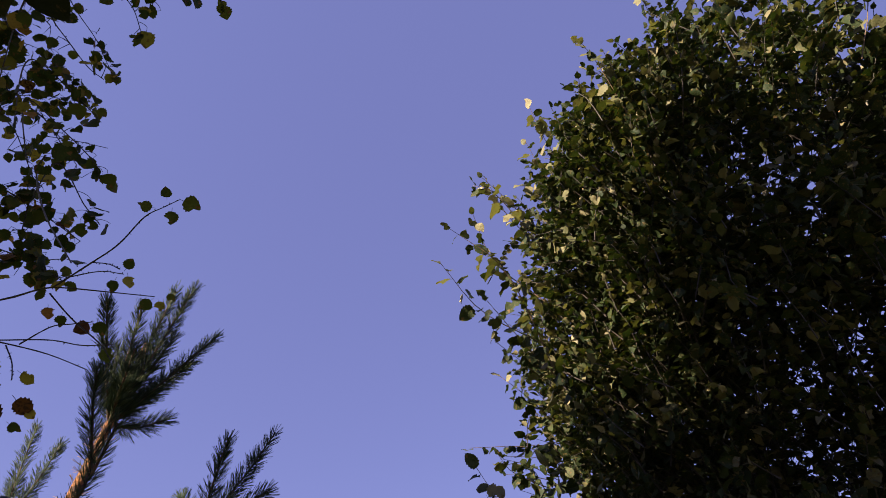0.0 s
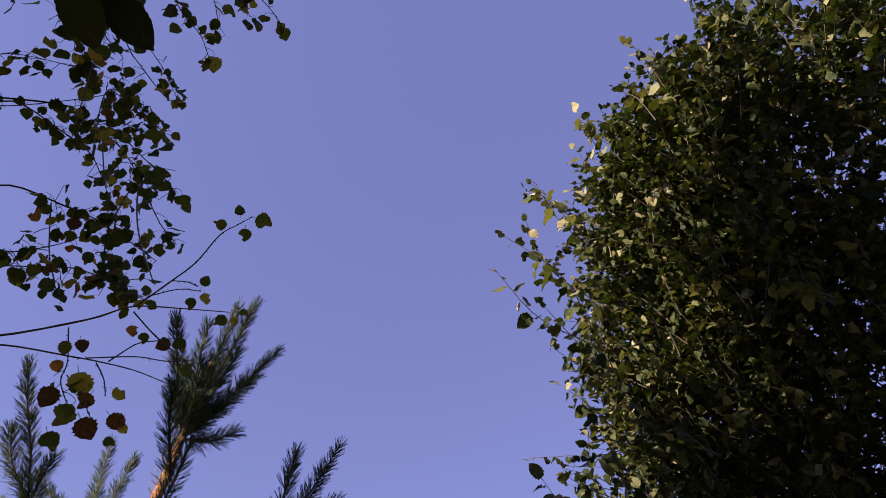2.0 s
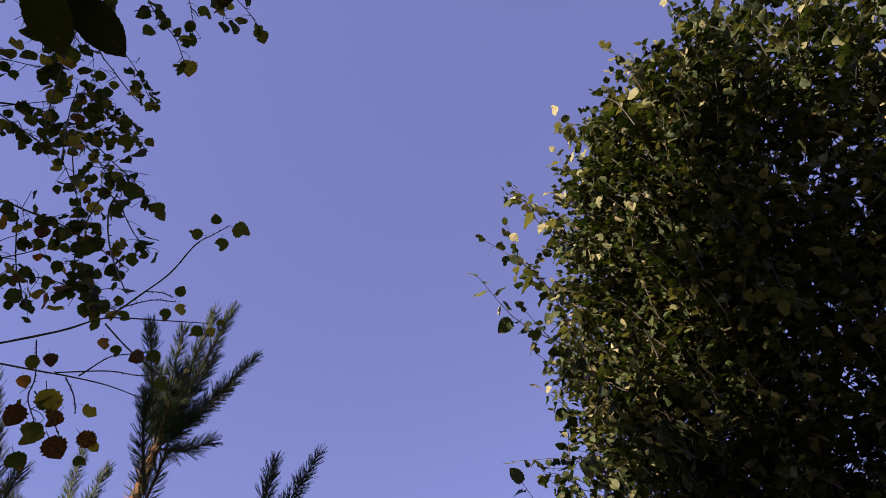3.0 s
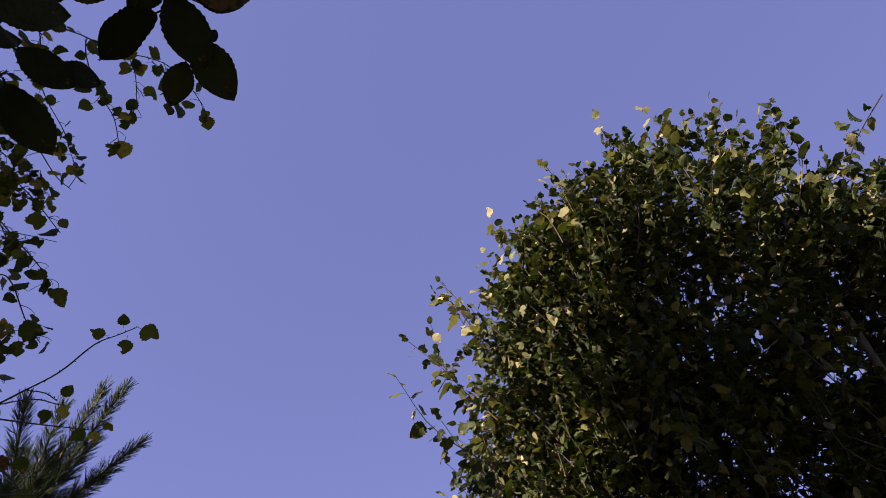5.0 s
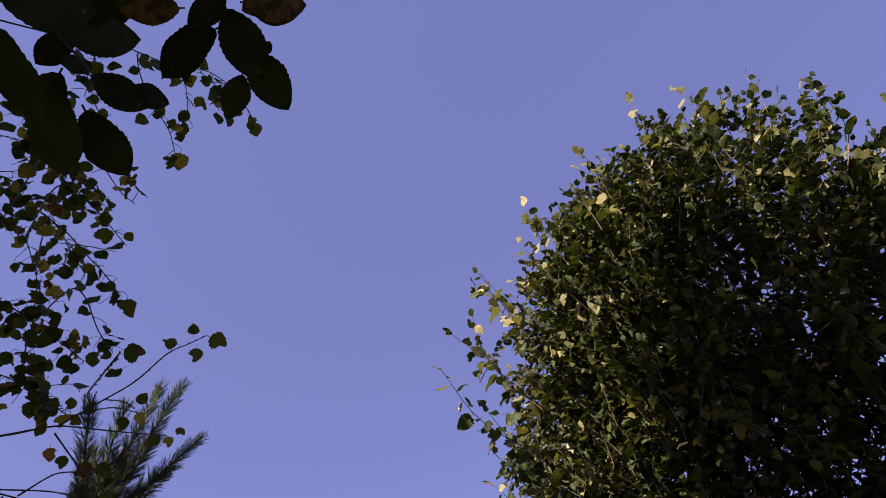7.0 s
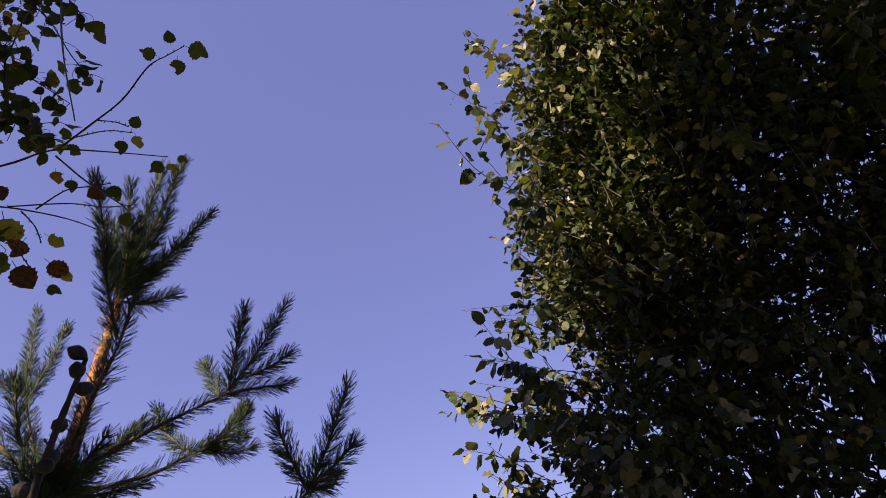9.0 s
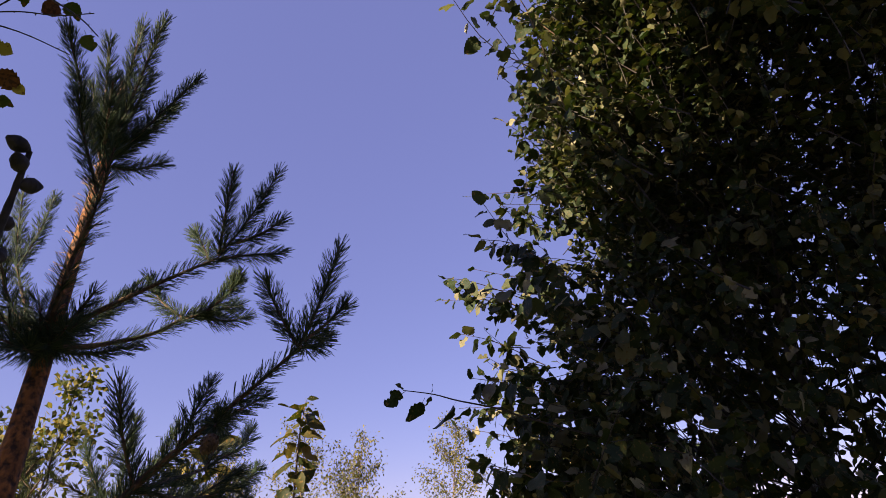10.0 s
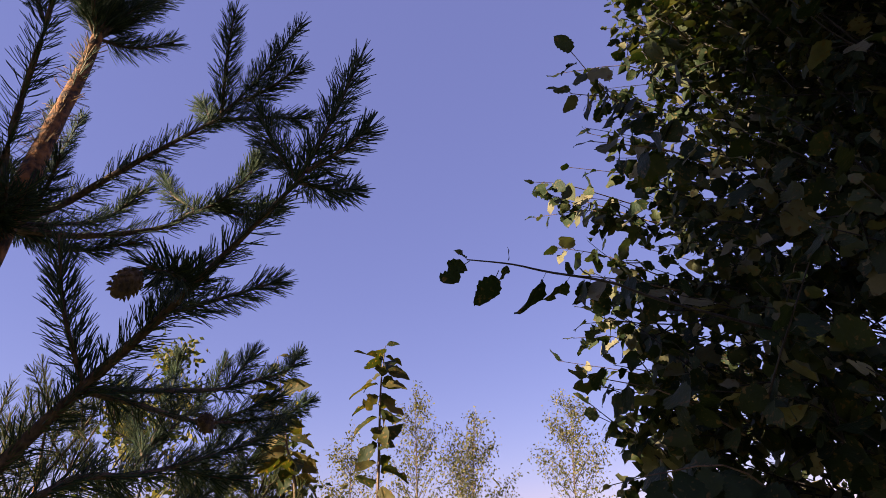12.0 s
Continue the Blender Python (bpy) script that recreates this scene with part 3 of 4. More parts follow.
def cone(tree, at, down):
    """A small closed cone: overlapping scales round a core."""
    h = Heap()
    axis = unit(np.array(down))
    a = unit(np.cross(axis, (0.3, 1.0, 0.2)))
    b = np.cross(axis, a)
    at = np.array(at)
    ln = curve((at, at + axis * 0.036), 8)
    tube(h, ln, (0.006, 0.0135, 0.0135, 0.010, 0.004), 0, 9)
    for k in range(46):
        u = (k + 0.5) / 54
        g = k * 2.4
        out = a * math.cos(g) + b * math.sin(g)
        r = 0.014 * math.sin(math.pi * min(1, 0.15 + 0.8 * u)) ** 0.7
        p = at + axis * 0.036 * u + out * r
        side = np.cross(out, axis)
        h.add([p - side * 0.003, p + side * 0.003, p + axis * 0.005 + out * 0.003, p - out * 0.003 + axis * 0.002], [[0, 1, 2], [0, 2, 3], [1, 3, 2]])
    part("cone", h, PINE_TWIG, tree, "small closed brown cone")


W1, W2, W3 = (-1.021, 1.769, 2.645), (-0.948, 1.668, 2.055), (-0.86, 1.548, 1.36)


def pine_branches(branch):
    # leader and the shoots round it
    branch((W1, (-1.034, 1.661, 2.766), (-1.05, 1.53, 2.94)), 0.006, (), 0.08)
    branch((W1, (-1.025, 1.72, 2.806), (-1.03, 1.66, 3.03)), 0.006, (), 0.08)
    branch((W1, (-1.005, 1.747, 2.869), (-0.985, 1.72, 3.17)), 0.006, (), 0.08)
    branch((W1, (-0.964, 1.733, 2.858), (-0.895, 1.69, 3.145)), 0.006, (), 0.08)
    branch((W1, (-0.942, 1.81, 2.82), (-0.845, 1.86, 3.06)), 0.006, (), 0.08)
    branch((W1, (-0.978, 1.828, 2.779), (-0.925, 1.9, 2.97)), 0.006, (), 0.08)
    branch((W1, (-0.98, 1.693, 2.703), (-0.93, 1.6, 2.8)), 0.006, (), 0.08)
    branch((W1, (-1.043, 1.738, 2.743), (-1.07, 1.7, 2.89)), 0.006, (), 0.08)
    branch((W1, (-0.989, 1.774, 2.793), (-0.95, 1.78, 3.0)), 0.006, (), 0.08)
    branch((W1, (-0.98, 1.84, 2.675), (-0.925, 1.9, 2.742)), 0.005, (), 0.1)
    # upright branch before the stem
    branch((W2, (-0.9, 1.6, 2.12), (-0.86, 1.56, 2.239), (-0.81, 1.52, 2.345), (-0.785, 1.49, 2.47)), 0.008, (
        ((-0.81, 1.51, 2.36), (-0.85, 1.46, 2.5), (-0.868, 1.432, 2.592)),), 0.1)
    # long branches to the open side
    branch((W2, (-0.947, 1.76, 2.154), (-0.877, 1.77, 2.201), (-0.799, 1.775, 2.243), (-0.707, 1.78, 2.288), (-0.634, 1.784, 2.322)), 0.009, (
        ((-0.64, 1.79, 2.33), (-0.62, 1.75, 2.44), (-0.606, 1.728, 2.552)),
        ((-0.64, 1.79, 2.33), (-0.58, 1.83, 2.48), (-0.532, 1.868, 2.652)),
        ((-0.6, 1.8, 2.37), (-0.53, 1.8, 2.4), (-0.481, 1.8, 2.435)),
        ((-0.64, 1.79, 2.32), (-0.57, 1.85, 2.36), (-0.509, 1.905, 2.388)),
        ((-0.66, 1.79, 2.31), (-0.71, 1.83, 2.39), (-0.754, 1.86, 2.454)),), 0.1)
    branch((W2, (-0.93, 1.8, 2.1), (-0.85, 1.92, 2.17), (-0.794, 1.95, 2.22), (-0.74, 1.99, 2.25)), 0.008, (
        ((-0.794, 1.95, 2.215), (-0.722, 1.955, 2.248), (-0.666, 1.955, 2.307), (-0.648, 1.955, 2.351)),
        ((-0.78, 1.955, 2.225), (-0.715, 1.965, 2.262), (-0.672, 1.965, 2.315), (-0.659, 1.965, 2.338)),
        ((-0.795, 1.95, 2.225), (-0.884, 1.97, 2.295), (-0.942, 1.989, 2.379)),
        ((-0.75, 1.98, 2.245), (-0.72, 2.07, 2.3), (-0.713, 2.153, 2.341)),
        ((-0.76, 1.97, 2.23), (-0.7, 2.03, 2.24), (-0.655, 2.075, 2.267)),), 0.08)
    # low branch that crosses in front
    branch((W3, (-0.78, 1.63, 1.6), (-0.684, 1.66, 1.733), (-0.583, 1.661, 1.823), (-0.46, 1.64, 1.915), (-0.35, 1.622, 2.003)), 0.012, (
        ((-0.35, 1.622, 2.003), (-0.31, 1.64, 2.13), (-0.282, 1.661, 2.262)),
        ((-0.35, 1.622, 2.003), (-0.41, 1.635, 2.1), (-0.451, 1.646, 2.183)),
        ((-0.34, 1.625, 2.02), (-0.295, 1.65, 2.07), (-0.264, 1.669, 2.116)),
        ((-0.35, 1.622, 2.003), (-0.335, 1.71, 2.04), (-0.328, 1.778, 2.084)),
        ((-0.67, 1.655, 1.745), (-0.69, 1.61, 1.84), (-0.699, 1.578, 1.937)),
        ((-0.52, 1.65, 1.87), (-0.48, 1.57, 1.85), (-0.453, 1.497, 1.823)),
        ((-0.6, 1.665, 1.815), (-0.597, 1.71, 1.9), (-0.593, 1.758, 1.971)),
        ((-0.566, 1.68, 1.85), (-0.525, 1.77, 1.91), (-0.493, 1.839, 1.958)),), 0.2)
    branch(((-0.67, 1.66, 1.739), (-0.684, 1.82, 1.774), (-0.694, 2.02, 1.824), (-0.704, 2.18, 1.888)), 0.006, (
        ((-0.694, 2.12, 1.863), (-0.681, 2.24, 1.918), (-0.692, 2.304, 1.977)),
        ((-0.694, 2.02, 1.824), (-0.701, 2.08, 1.885), (-0.703, 2.115, 1.922)),), 0.05)
    branch(((-0.67, 1.66, 1.737), (-0.67, 1.76, 1.739), (-0.684, 1.92, 1.742), (-0.683, 2.08, 1.766)), 0.006, (
        ((-0.683, 2.06, 1.763), (-0.662, 2.2, 1.802), (-0.66, 2.323, 1.86)),
        ((-0.694, 2.0, 1.754), (-0.674, 2.1, 1.802), (-0.647, 2.154, 1.832)),), 0.05)
    branch((W3, (-0.75, 1.6, 1.5), (-0.633, 1.62, 1.609), (-0.633, 1.76, 1.634), (-0.626, 1.95, 1.689)), 0.008, (
        ((-0.623, 1.93, 1.683), (-0.621, 2.03, 1.719), (-0.615, 2.113, 1.757)),
        ((-0.635, 1.82, 1.65), (-0.655, 1.92, 1.65), (-0.62, 1.993, 1.645)),), 0.15)
    # far and hidden sides
    branch((W2, (-1.25, 1.95, 2.25), (-1.42, 2.03, 2.48)), 0.009, (
        ((-1.42, 2.03, 2.48), (-1.5, 2.08, 2.65), (-1.577, 2.119, 2.873)),
        ((-1.4, 2.02, 2.46), (-1.42, 2.08, 2.62), (-1.439, 2.118, 2.792)),
        ((-1.42, 2.03, 2.48), (-1.55, 2.0, 2.56), (-1.674, 1.981, 2.655)),), 0.1)
    branch((W2, (-1.22, 1.78, 2.22), (-1.36, 1.72, 2.38)), 0.008, (
        ((-1.36, 1.72, 2.38), (-1.417, 1.658, 2.553), (-1.435, 1.568, 2.652), (-1.437, 1.488, 2.748)),
        ((-1.36, 1.72, 2.38), (-1.38, 1.71, 2.47), (-1.37, 1.70, 2.56)),
        ((-1.37, 1.71, 2.42), (-1.44, 1.64, 2.51), (-1.458, 1.588, 2.588)),
        ((-1.34, 1.72, 2.36), (-1.45, 1.75, 2.4), (-1.543, 1.778, 2.456)),), 0.1)
    branch((W2, (-1.12, 1.72, 2.2), (-1.159, 1.662, 2.355)), 0.006, (), 0.1)
    branch((W2, (-1.02, 1.92, 2.22), (-0.972, 1.978, 2.336)), 0.006, (), 0.1)
    branch((W2, (-0.93, 1.7, 2.13), (-0.863, 1.662, 2.187)), 0.006, (), 0.1)
    branch((W2, (-0.97, 1.83, 2.09), (-0.884, 1.897, 2.128)), 0.006, (), 0.1)
    branch((W3, (-1.12, 2.15, 1.55), (-1.1, 2.35, 1.8)), 0.01, (
        ((-1.1, 2.32, 1.78), (-1.12, 2.38, 1.92), (-1.129, 2.399, 2.052)),
        ((-1.1, 2.35, 1.8), (-1.03, 2.42, 1.92), (-1.002, 2.448, 2.032)),
        ((-1.1, 2.3, 1.75), (-1.2, 2.36, 1.85), (-1.276, 2.379, 1.973)),), 0.1)
    branch((W3, (-0.98, 2.05, 1.45), (-0.85, 2.15, 1.6)), 0.009, (
        ((-0.86, 2.14, 1.59), (-0.8, 2.2, 1.66), (-0.745, 2.246, 1.715)),
        ((-0.85, 2.15, 1.6), (-0.85, 2.22, 1.72), (-0.841, 2.257, 1.813)),), 0.1)
    branch((W3, (-1.4, 1.92, 1.55), (-1.62, 1.94, 1.82)), 0.01, (
        ((-1.62, 1.94, 1.82), (-1.68, 1.98, 1.96), (-1.699, 1.999, 2.092)),
        ((-1.6, 1.94, 1.8), (-1.55, 2.02, 1.95), (-1.503, 2.077, 2.073)),), 0.1)


pine()



def small_pine(x, y, top, seed, label):
    rng = np.random.default_rng(seed)
    tree = thing("pine_tree", label, "tree", "small pines behind")
    trunk = curve(((x, y, -0.05), (x + 0.03, y - 0.02, top * 0.6), (x + 0.02, y, top)), 20)
    h = Heap()
    tube(h, trunk, 0.024, 0.005, 8, 0.05, rng)
    part("trunk", h, PINE_BARK, tree)
    for level in (0.55, 0.72, 0.86, 0.97):
        p = trunk[int(level * 19)]
        count = 5
        for k in range(count):
            a = 2 * np.pi * k / count + rng.uniform(-0.4, 0.4)
            reach = (1.08 - level) * top * rng.uniform(0.3, 0.42) + 0.06
            q = p + (math.cos(a) * reach, math.sin(a) * reach, reach * rng.uniform(0.7, 1.2) + 0.08)
            w, n = Heap(), Heap()
            line = curve((p, 0.5 * (p + q) - (0, 0, 0.12 * reach), q), 9)
            tube(w, line, 0.006, 0.003, 5)
            needle_heap(n, line, 200, 0.05, rng, 45.0)
            for _ in range(3):
                j = int(rng.integers(5, 9))
                e = line[j] + unit(line[j] - line[j - 1] + rng.normal(0, 0.35, 3) + (0, 0, 0.6)) * rng.uniform(0.1, 0.2)
                sl = curve((line[j], 0.5 * (line[j] + e), e), 5)
                tube(w, sl, 0.004, 0.002, 4)
                needle_heap(n, sl, 380, 0.05, rng, 40.0)
            ob = part("branch", w, PINE_TWIG, tree)
            part("needles", n, YOUNG_NEEDLE, ob, "sunlit yellow-green needles", kind="stuff")


# ---- birch ----


def birch_tree():
    rng = np.random.default_rng(31)
    tree = thing("birch_tree", "slender birch with thin hanging twigs and yellowing leaves", "tree")
    trunk = curve(((-2.20, 0.60, -0.05), (-2.15, 0.58, 1.6), (-2.1, 0.45, 3.4), (-2.08, 0.25, 5.6)), 24)
    h = Heap()
    tube(h, trunk, 0.05, 0.006, 10, 0.05, rng)
    part("trunk", h, BIRCH_BARK, tree, "white bark with dark marks")
    meshes = blade_meshes("leaf", BIRCH_BLADES, BIRCH_LEAF, 0.035)
    brown = blade_meshes("leaf", BIRCH_BLADES[:4], AUTUMN_LEAF, 0.035)
    leaves = []

    def leaf_at(base, tip, pool):
        """A leaf from the end of its stalk to its tip."""
        base, tip = np.array(base), np.array(tip)
        d = tip - base
        n = unit(np.cross(np.cross(d, (0.35, -0.45, -0.8)), d)) + rng.normal(0, 0.28, 3)
        leaf_object(pool[int(rng.integers(len(pool)))], tree, base, d, n, np.linalg.norm(d) * 0.76)

    def twig(points, r0, count=0, size=0.036, reach=0.045, joins=False):
        """A twig with leaves that hang from short side twigs; joins runs it back to the stem."""
        first = 0
        if joins:
            z = max(points[0][2] - 0.2, 0.8)
            s = trunk[np.argmin(np.abs(trunk[:, 2] - z))]
            p0 = np.array(points[0])
            step = 0.07 / max(np.linalg.norm(p0 - s), 0.2)
            points = [tuple(s + (p0 - s) * f) for f in (0.0, 0.4, 0.7, 1 - 2.4 * step, 1 - step)] + list(points)
            first = 20
        line = curve(points, 36 if joins else 26)
        w = Heap()
        tube(w, line, r0, 0.0008, 6, 0.1, rng)
        for k in range(first, len(line) - 1, 2):
            # small buds along the wood
            d = unit(rng.normal(0, 1, 3))
            tube(w, curve((line[k], line[k] + d * 0.004), 2), 0.0011, 0.0004, 4)
        for i in range(int(count * 1.5)):
            k = int(rng.integers(first, len(line)))
            side = rng.normal(0, 1, 3) * (1, 1, 0.7)
            tw = unit(side + (0.45, 0.3, -0.25)) * rng.uniform(0.25, 1.0) * reach
            tl = curve((line[k], line[k] + tw * 0.5 + (0, 0, 0.004), line[k] + tw), 4)
            tube(w, tl, 0.0008, 0.0005, 4)
            along = unit(rng.normal(0, 0.5, 3) + (0.05, 0.15, -0.75))
            face = unit(rng.normal(0, 0.5, 3) + (0.45, -0.6, -0.35))
            leaves.append((tl[-1], along, face, size * rng.uniform(0.52, 0.95)))
        part("branch", w, DARK_TWIG, tree)

    birch_twigs(twig)
    birch_leaves(leaf_at, meshes, brown)
    # the body of the crown round the stem, unseen lumps added to block the sun
    wood, shade_leaves = Heap(), []
    shade_lumps = (((-2.15, -0.15, 2.5), (0.5, 0.75, 0.75)), ((-2.2, 0.85, 2.0), (0.45, 0.55, 0.75)), ((-2.2, -0.2, 2.3), (0.5, 0.8, 0.9)), ((-2.25, 0.2, 2.85), (0.35, 0.3, 0.35)), ((-1.98, 0.32, 3.60), (0.36, 0.34, 0.42)), ((-1.62, -0.10, 3.63), (0.34, 0.28, 0.42)))
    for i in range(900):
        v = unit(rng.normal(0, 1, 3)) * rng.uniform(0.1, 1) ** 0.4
        centre, reach = shade_lumps[i % 6]
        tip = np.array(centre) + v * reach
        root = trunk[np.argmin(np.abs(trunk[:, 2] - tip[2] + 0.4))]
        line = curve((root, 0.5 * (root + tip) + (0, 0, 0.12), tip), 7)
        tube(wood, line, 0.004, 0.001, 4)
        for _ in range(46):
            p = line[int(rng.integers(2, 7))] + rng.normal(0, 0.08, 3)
            shade_leaves.append((p, unit(rng.normal(0, 0.5, 3) + (0, 0, -0.8)), unit(rng.normal(0, 1, 3)), 0.05 * rng.uniform(0.8, 1.2)))
    part("fine_twig_mass", wood, DARK_TWIG, tree, kind="stuff")
    for i, (p, d, n, s) in enumerate(leaves[:290]):
        pool = brown if rng.random() < 0.045 else meshes
        leaf_object(pool[i % len(pool)], tree, p, d, n, s)
    h = Heap()
    if len(leaves) > 290:
        scatter(h, BIRCH_BLADES, *(np.array(c) for c in zip(*leaves[290:])), rng)
    at, along, face, size = (np.array(c) for c in zip(*shade_leaves))
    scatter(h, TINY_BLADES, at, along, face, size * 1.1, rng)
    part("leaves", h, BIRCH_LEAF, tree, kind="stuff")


def birch_twigs(twig):
    # low branch with the long bare twig
    twig(((-0.93, 1.0, 2.40), (-0.767, 1.0, 2.425), (-0.687, 0.98, 2.425), (-0.646, 0.98, 2.43), (-0.568, 1.0, 2.434), (-0.497, 1.04, 2.455)), 0.0042, 0, joins=True)
    twig(((-0.656, 0.979, 2.429), (-0.591, 0.955, 2.461), (-0.532, 0.929, 2.484), (-0.476, 0.889, 2.51), (-0.441, 0.879, 2.524), (-0.416, 0.876, 2.541)), 0.0018)
    twig(((-0.634, 0.97, 2.445), (-0.584, 0.98, 2.469), (-0.533, 0.98, 2.458)), 0.0012)
    twig(((-0.583, 0.95, 2.462), (-0.557, 0.96, 2.466), (-0.528, 0.96, 2.45)), 0.001)
    twig(((-0.60, 0.93, 2.44), (-0.42, 0.70, 2.26), (-0.33, 0.59, 2.186), (-0.310, 0.568, 2.189)), 0.0012)
    twig(((-0.90, 1.0, 2.37), (-0.747, 1.0, 2.331), (-0.685, 1.0, 2.315), (-0.627, 1.03, 2.313), (-0.585, 1.08, 2.316)), 0.003, 0, joins=True)
    twig(((-0.664, 1.0, 2.313), (-0.628, 1.0, 2.35), (-0.592, 1.0, 2.355), (-0.553, 1.0, 2.358)), 0.0014)
    twig(((-0.654, 0.98, 2.415), (-0.597, 1.0, 2.367), (-0.535, 1.02, 2.324), (-0.504, 1.03, 2.292)), 0.0015)
    twig(((-0.713, 1.0, 2.325), (-0.614, 1.0, 2.32), (-0.549, 1.0, 2.305), (-0.495, 1.0, 2.304)), 0.0012)
    twig(((-0.687, 1.0, 2.312), (-0.632, 0.98, 2.258), (-0.60, 0.97, 2.215)), 0.0012)
    twig(((-0.797, 1.0, 2.405), (-0.726, 0.98, 2.303), (-0.702, 0.97, 2.252), (-0.664, 0.97, 2.206)), 0.0013, 2, 0.04)
    twig(((-0.708, 0.98, 2.271), (-0.641, 0.97, 2.214), (-0.60, 0.97, 2.17)), 0.0012)
    # middle branches
    twig(((-0.96, 0.82, 2.66), (-0.89, 0.89, 2.67), (-0.86, 0.91, 2.67), (-0.82, 0.95, 2.66), (-0.78, 0.99, 2.65), (-0.74, 1.04, 2.64)), 0.0034, 24, joins=True)
    twig(((-0.94, 0.91, 2.55), (-0.88, 0.94, 2.61), (-0.85, 0.94, 2.65), (-0.81, 0.94, 2.74)), 0.0022, 18, joins=True)
    twig(((-0.91, 0.91, 2.50), (-0.84, 0.96, 2.54), (-0.78, 1.0, 2.54), (-0.73, 1.03, 2.57)), 0.0022, 22, 0.038, joins=True)
    twig(((-0.91, 0.87, 2.66), (-0.89, 0.93, 2.56), (-0.85, 0.97, 2.48)), 0.0015, 12, 0.038)
    twig(((-0.82, 0.95, 2.66), (-0.80, 0.98, 2.57), (-0.75, 1.0, 2.51)), 0.0015, 16, 0.04)
    twig(((-0.80, 0.99, 2.55), (-0.72, 1.0, 2.50), (-0.67, 1.0, 2.47)), 0.0013, 9, 0.04, 0.03)
    twig(((-0.86, 0.90, 2.77), (-0.70, 0.72, 2.67), (-0.65, 0.79, 2.66), (-0.62, 0.85, 2.65), (-0.615, 0.88, 2.635)), 0.0015, 11, 0.036, 0.04)
    twig(((-0.82, 0.95, 2.66), (-0.67, 0.83, 2.62), (-0.64, 0.91, 2.59), (-0.62, 0.95, 2.575)), 0.0014, 9, 0.036, 0.04)
    # upper branches
    twig(((-0.89, 0.85, 2.82), (-0.68, 0.66, 2.70), (-0.64, 0.71, 2.71), (-0.60, 0.79, 2.70)), 0.0014, 8, 0.036, 0.04)
    twig(((-0.93, 0.81, 2.84), (-0.65, 0.56, 2.75), (-0.625, 0.62, 2.75), (-0.60, 0.69, 2.74), (-0.58, 0.72, 2.74)), 0.0014, 8, 0.036, 0.035)
    twig(((-1.10, 0.73, 2.93), (-1.0, 0.79, 2.98), (-0.96, 0.83, 2.95), (-0.89, 0.88, 2.92), (-0.86, 0.93, 2.89), (-0.82, 0.97, 2.85)), 0.0042, 30, joins=True)
    twig(((-0.89, 0.91, 2.89), (-0.87, 0.96, 2.95), (-0.84, 1.02, 3.01)), 0.001, 4, 0.03, 0.02)
    twig(((-1.03, 0.72, 2.87), (-0.96, 0.78, 2.85), (-0.93, 0.81, 2.84), (-0.89, 0.85, 2.82), (-0.86, 0.90, 2.77), (-0.83, 0.93, 2.72)), 0.003, 26, 0.034, joins=True)
    twig(((-1.09, 0.75, 2.93), (-0.95, 0.78, 3.0), (-0.91, 0.78, 3.03), (-0.88, 0.75, 3.10)), 0.002, 12, joins=True)
    twig(((-0.91, 0.78, 3.03), (-0.89, 0.83, 3.05), (-0.87, 0.87, 3.07), (-0.86, 0.91, 3.06)), 0.0013, 20, reach=0.035)
    twig(((-0.96, 0.83, 2.95), (-0.91, 0.86, 3.0), (-0.87, 0.91, 3.03)), 0.0012, 20, reach=0.035)
    twig(((-0.84, 0.59, 3.16), (-0.84, 0.69, 3.15), (-0.83, 0.78, 3.16), (-0.83, 0.83, 3.16), (-0.83, 0.89, 3.16)), 0.0014, 18, reach=0.03)
    # hanging twigs overhead
    twig(((-0.98, 0.40, 2.95), (-0.83, 0.46, 3.0), (-0.75, 0.49, 3.02), (-0.67, 0.51, 3.04), (-0.60, 0.55, 3.06), (-0.52, 0.59, 3.11), (-0.47, 0.66, 3.12), (-0.45, 0.71, 3.11)), 0.003, 12, 0.038, 0.03, joins=True)
    twig(((-0.58, 0.56, 3.07), (-0.56, 0.60, 3.04), (-0.56, 0.66, 3.01)), 0.0011, 7, 0.04, 0.025)
    twig(((-0.65, 0.53, 3.05), (-0.63, 0.55, 3.0), (-0.60, 0.60, 2.95), (-0.56, 0.64, 2.91), (-0.54, 0.67, 2.87)), 0.0013, 10, 0.04, 0.022)
    twig(((-0.54, 0.58, 3.09), (-0.51, 0.61, 3.08), (-0.50, 0.66, 3.06)), 0.0011, 7, 0.04, 0.025)
    twig(((-0.72, 0.50, 3.02), (-0.72, 0.54, 3.0), (-0.74, 0.59, 2.96)), 0.0012, 10, 0.04)
    twig(((-0.89, 0.57, 2.98), (-0.88, 0.65, 2.96), (-0.88, 0.70, 2.95)), 0.0016, 16, 0.04)
    twig(((-1.0, 0.63, 2.92), (-0.92, 0.68, 2.95), (-0.87, 0.72, 2.97)), 0.0016, 16, 0.04, joins=True)
    twig(((-0.83, 0.58, 2.99), (-0.83, 0.65, 3.0), (-0.83, 0.70, 3.02)), 0.0014, 14, 0.038)


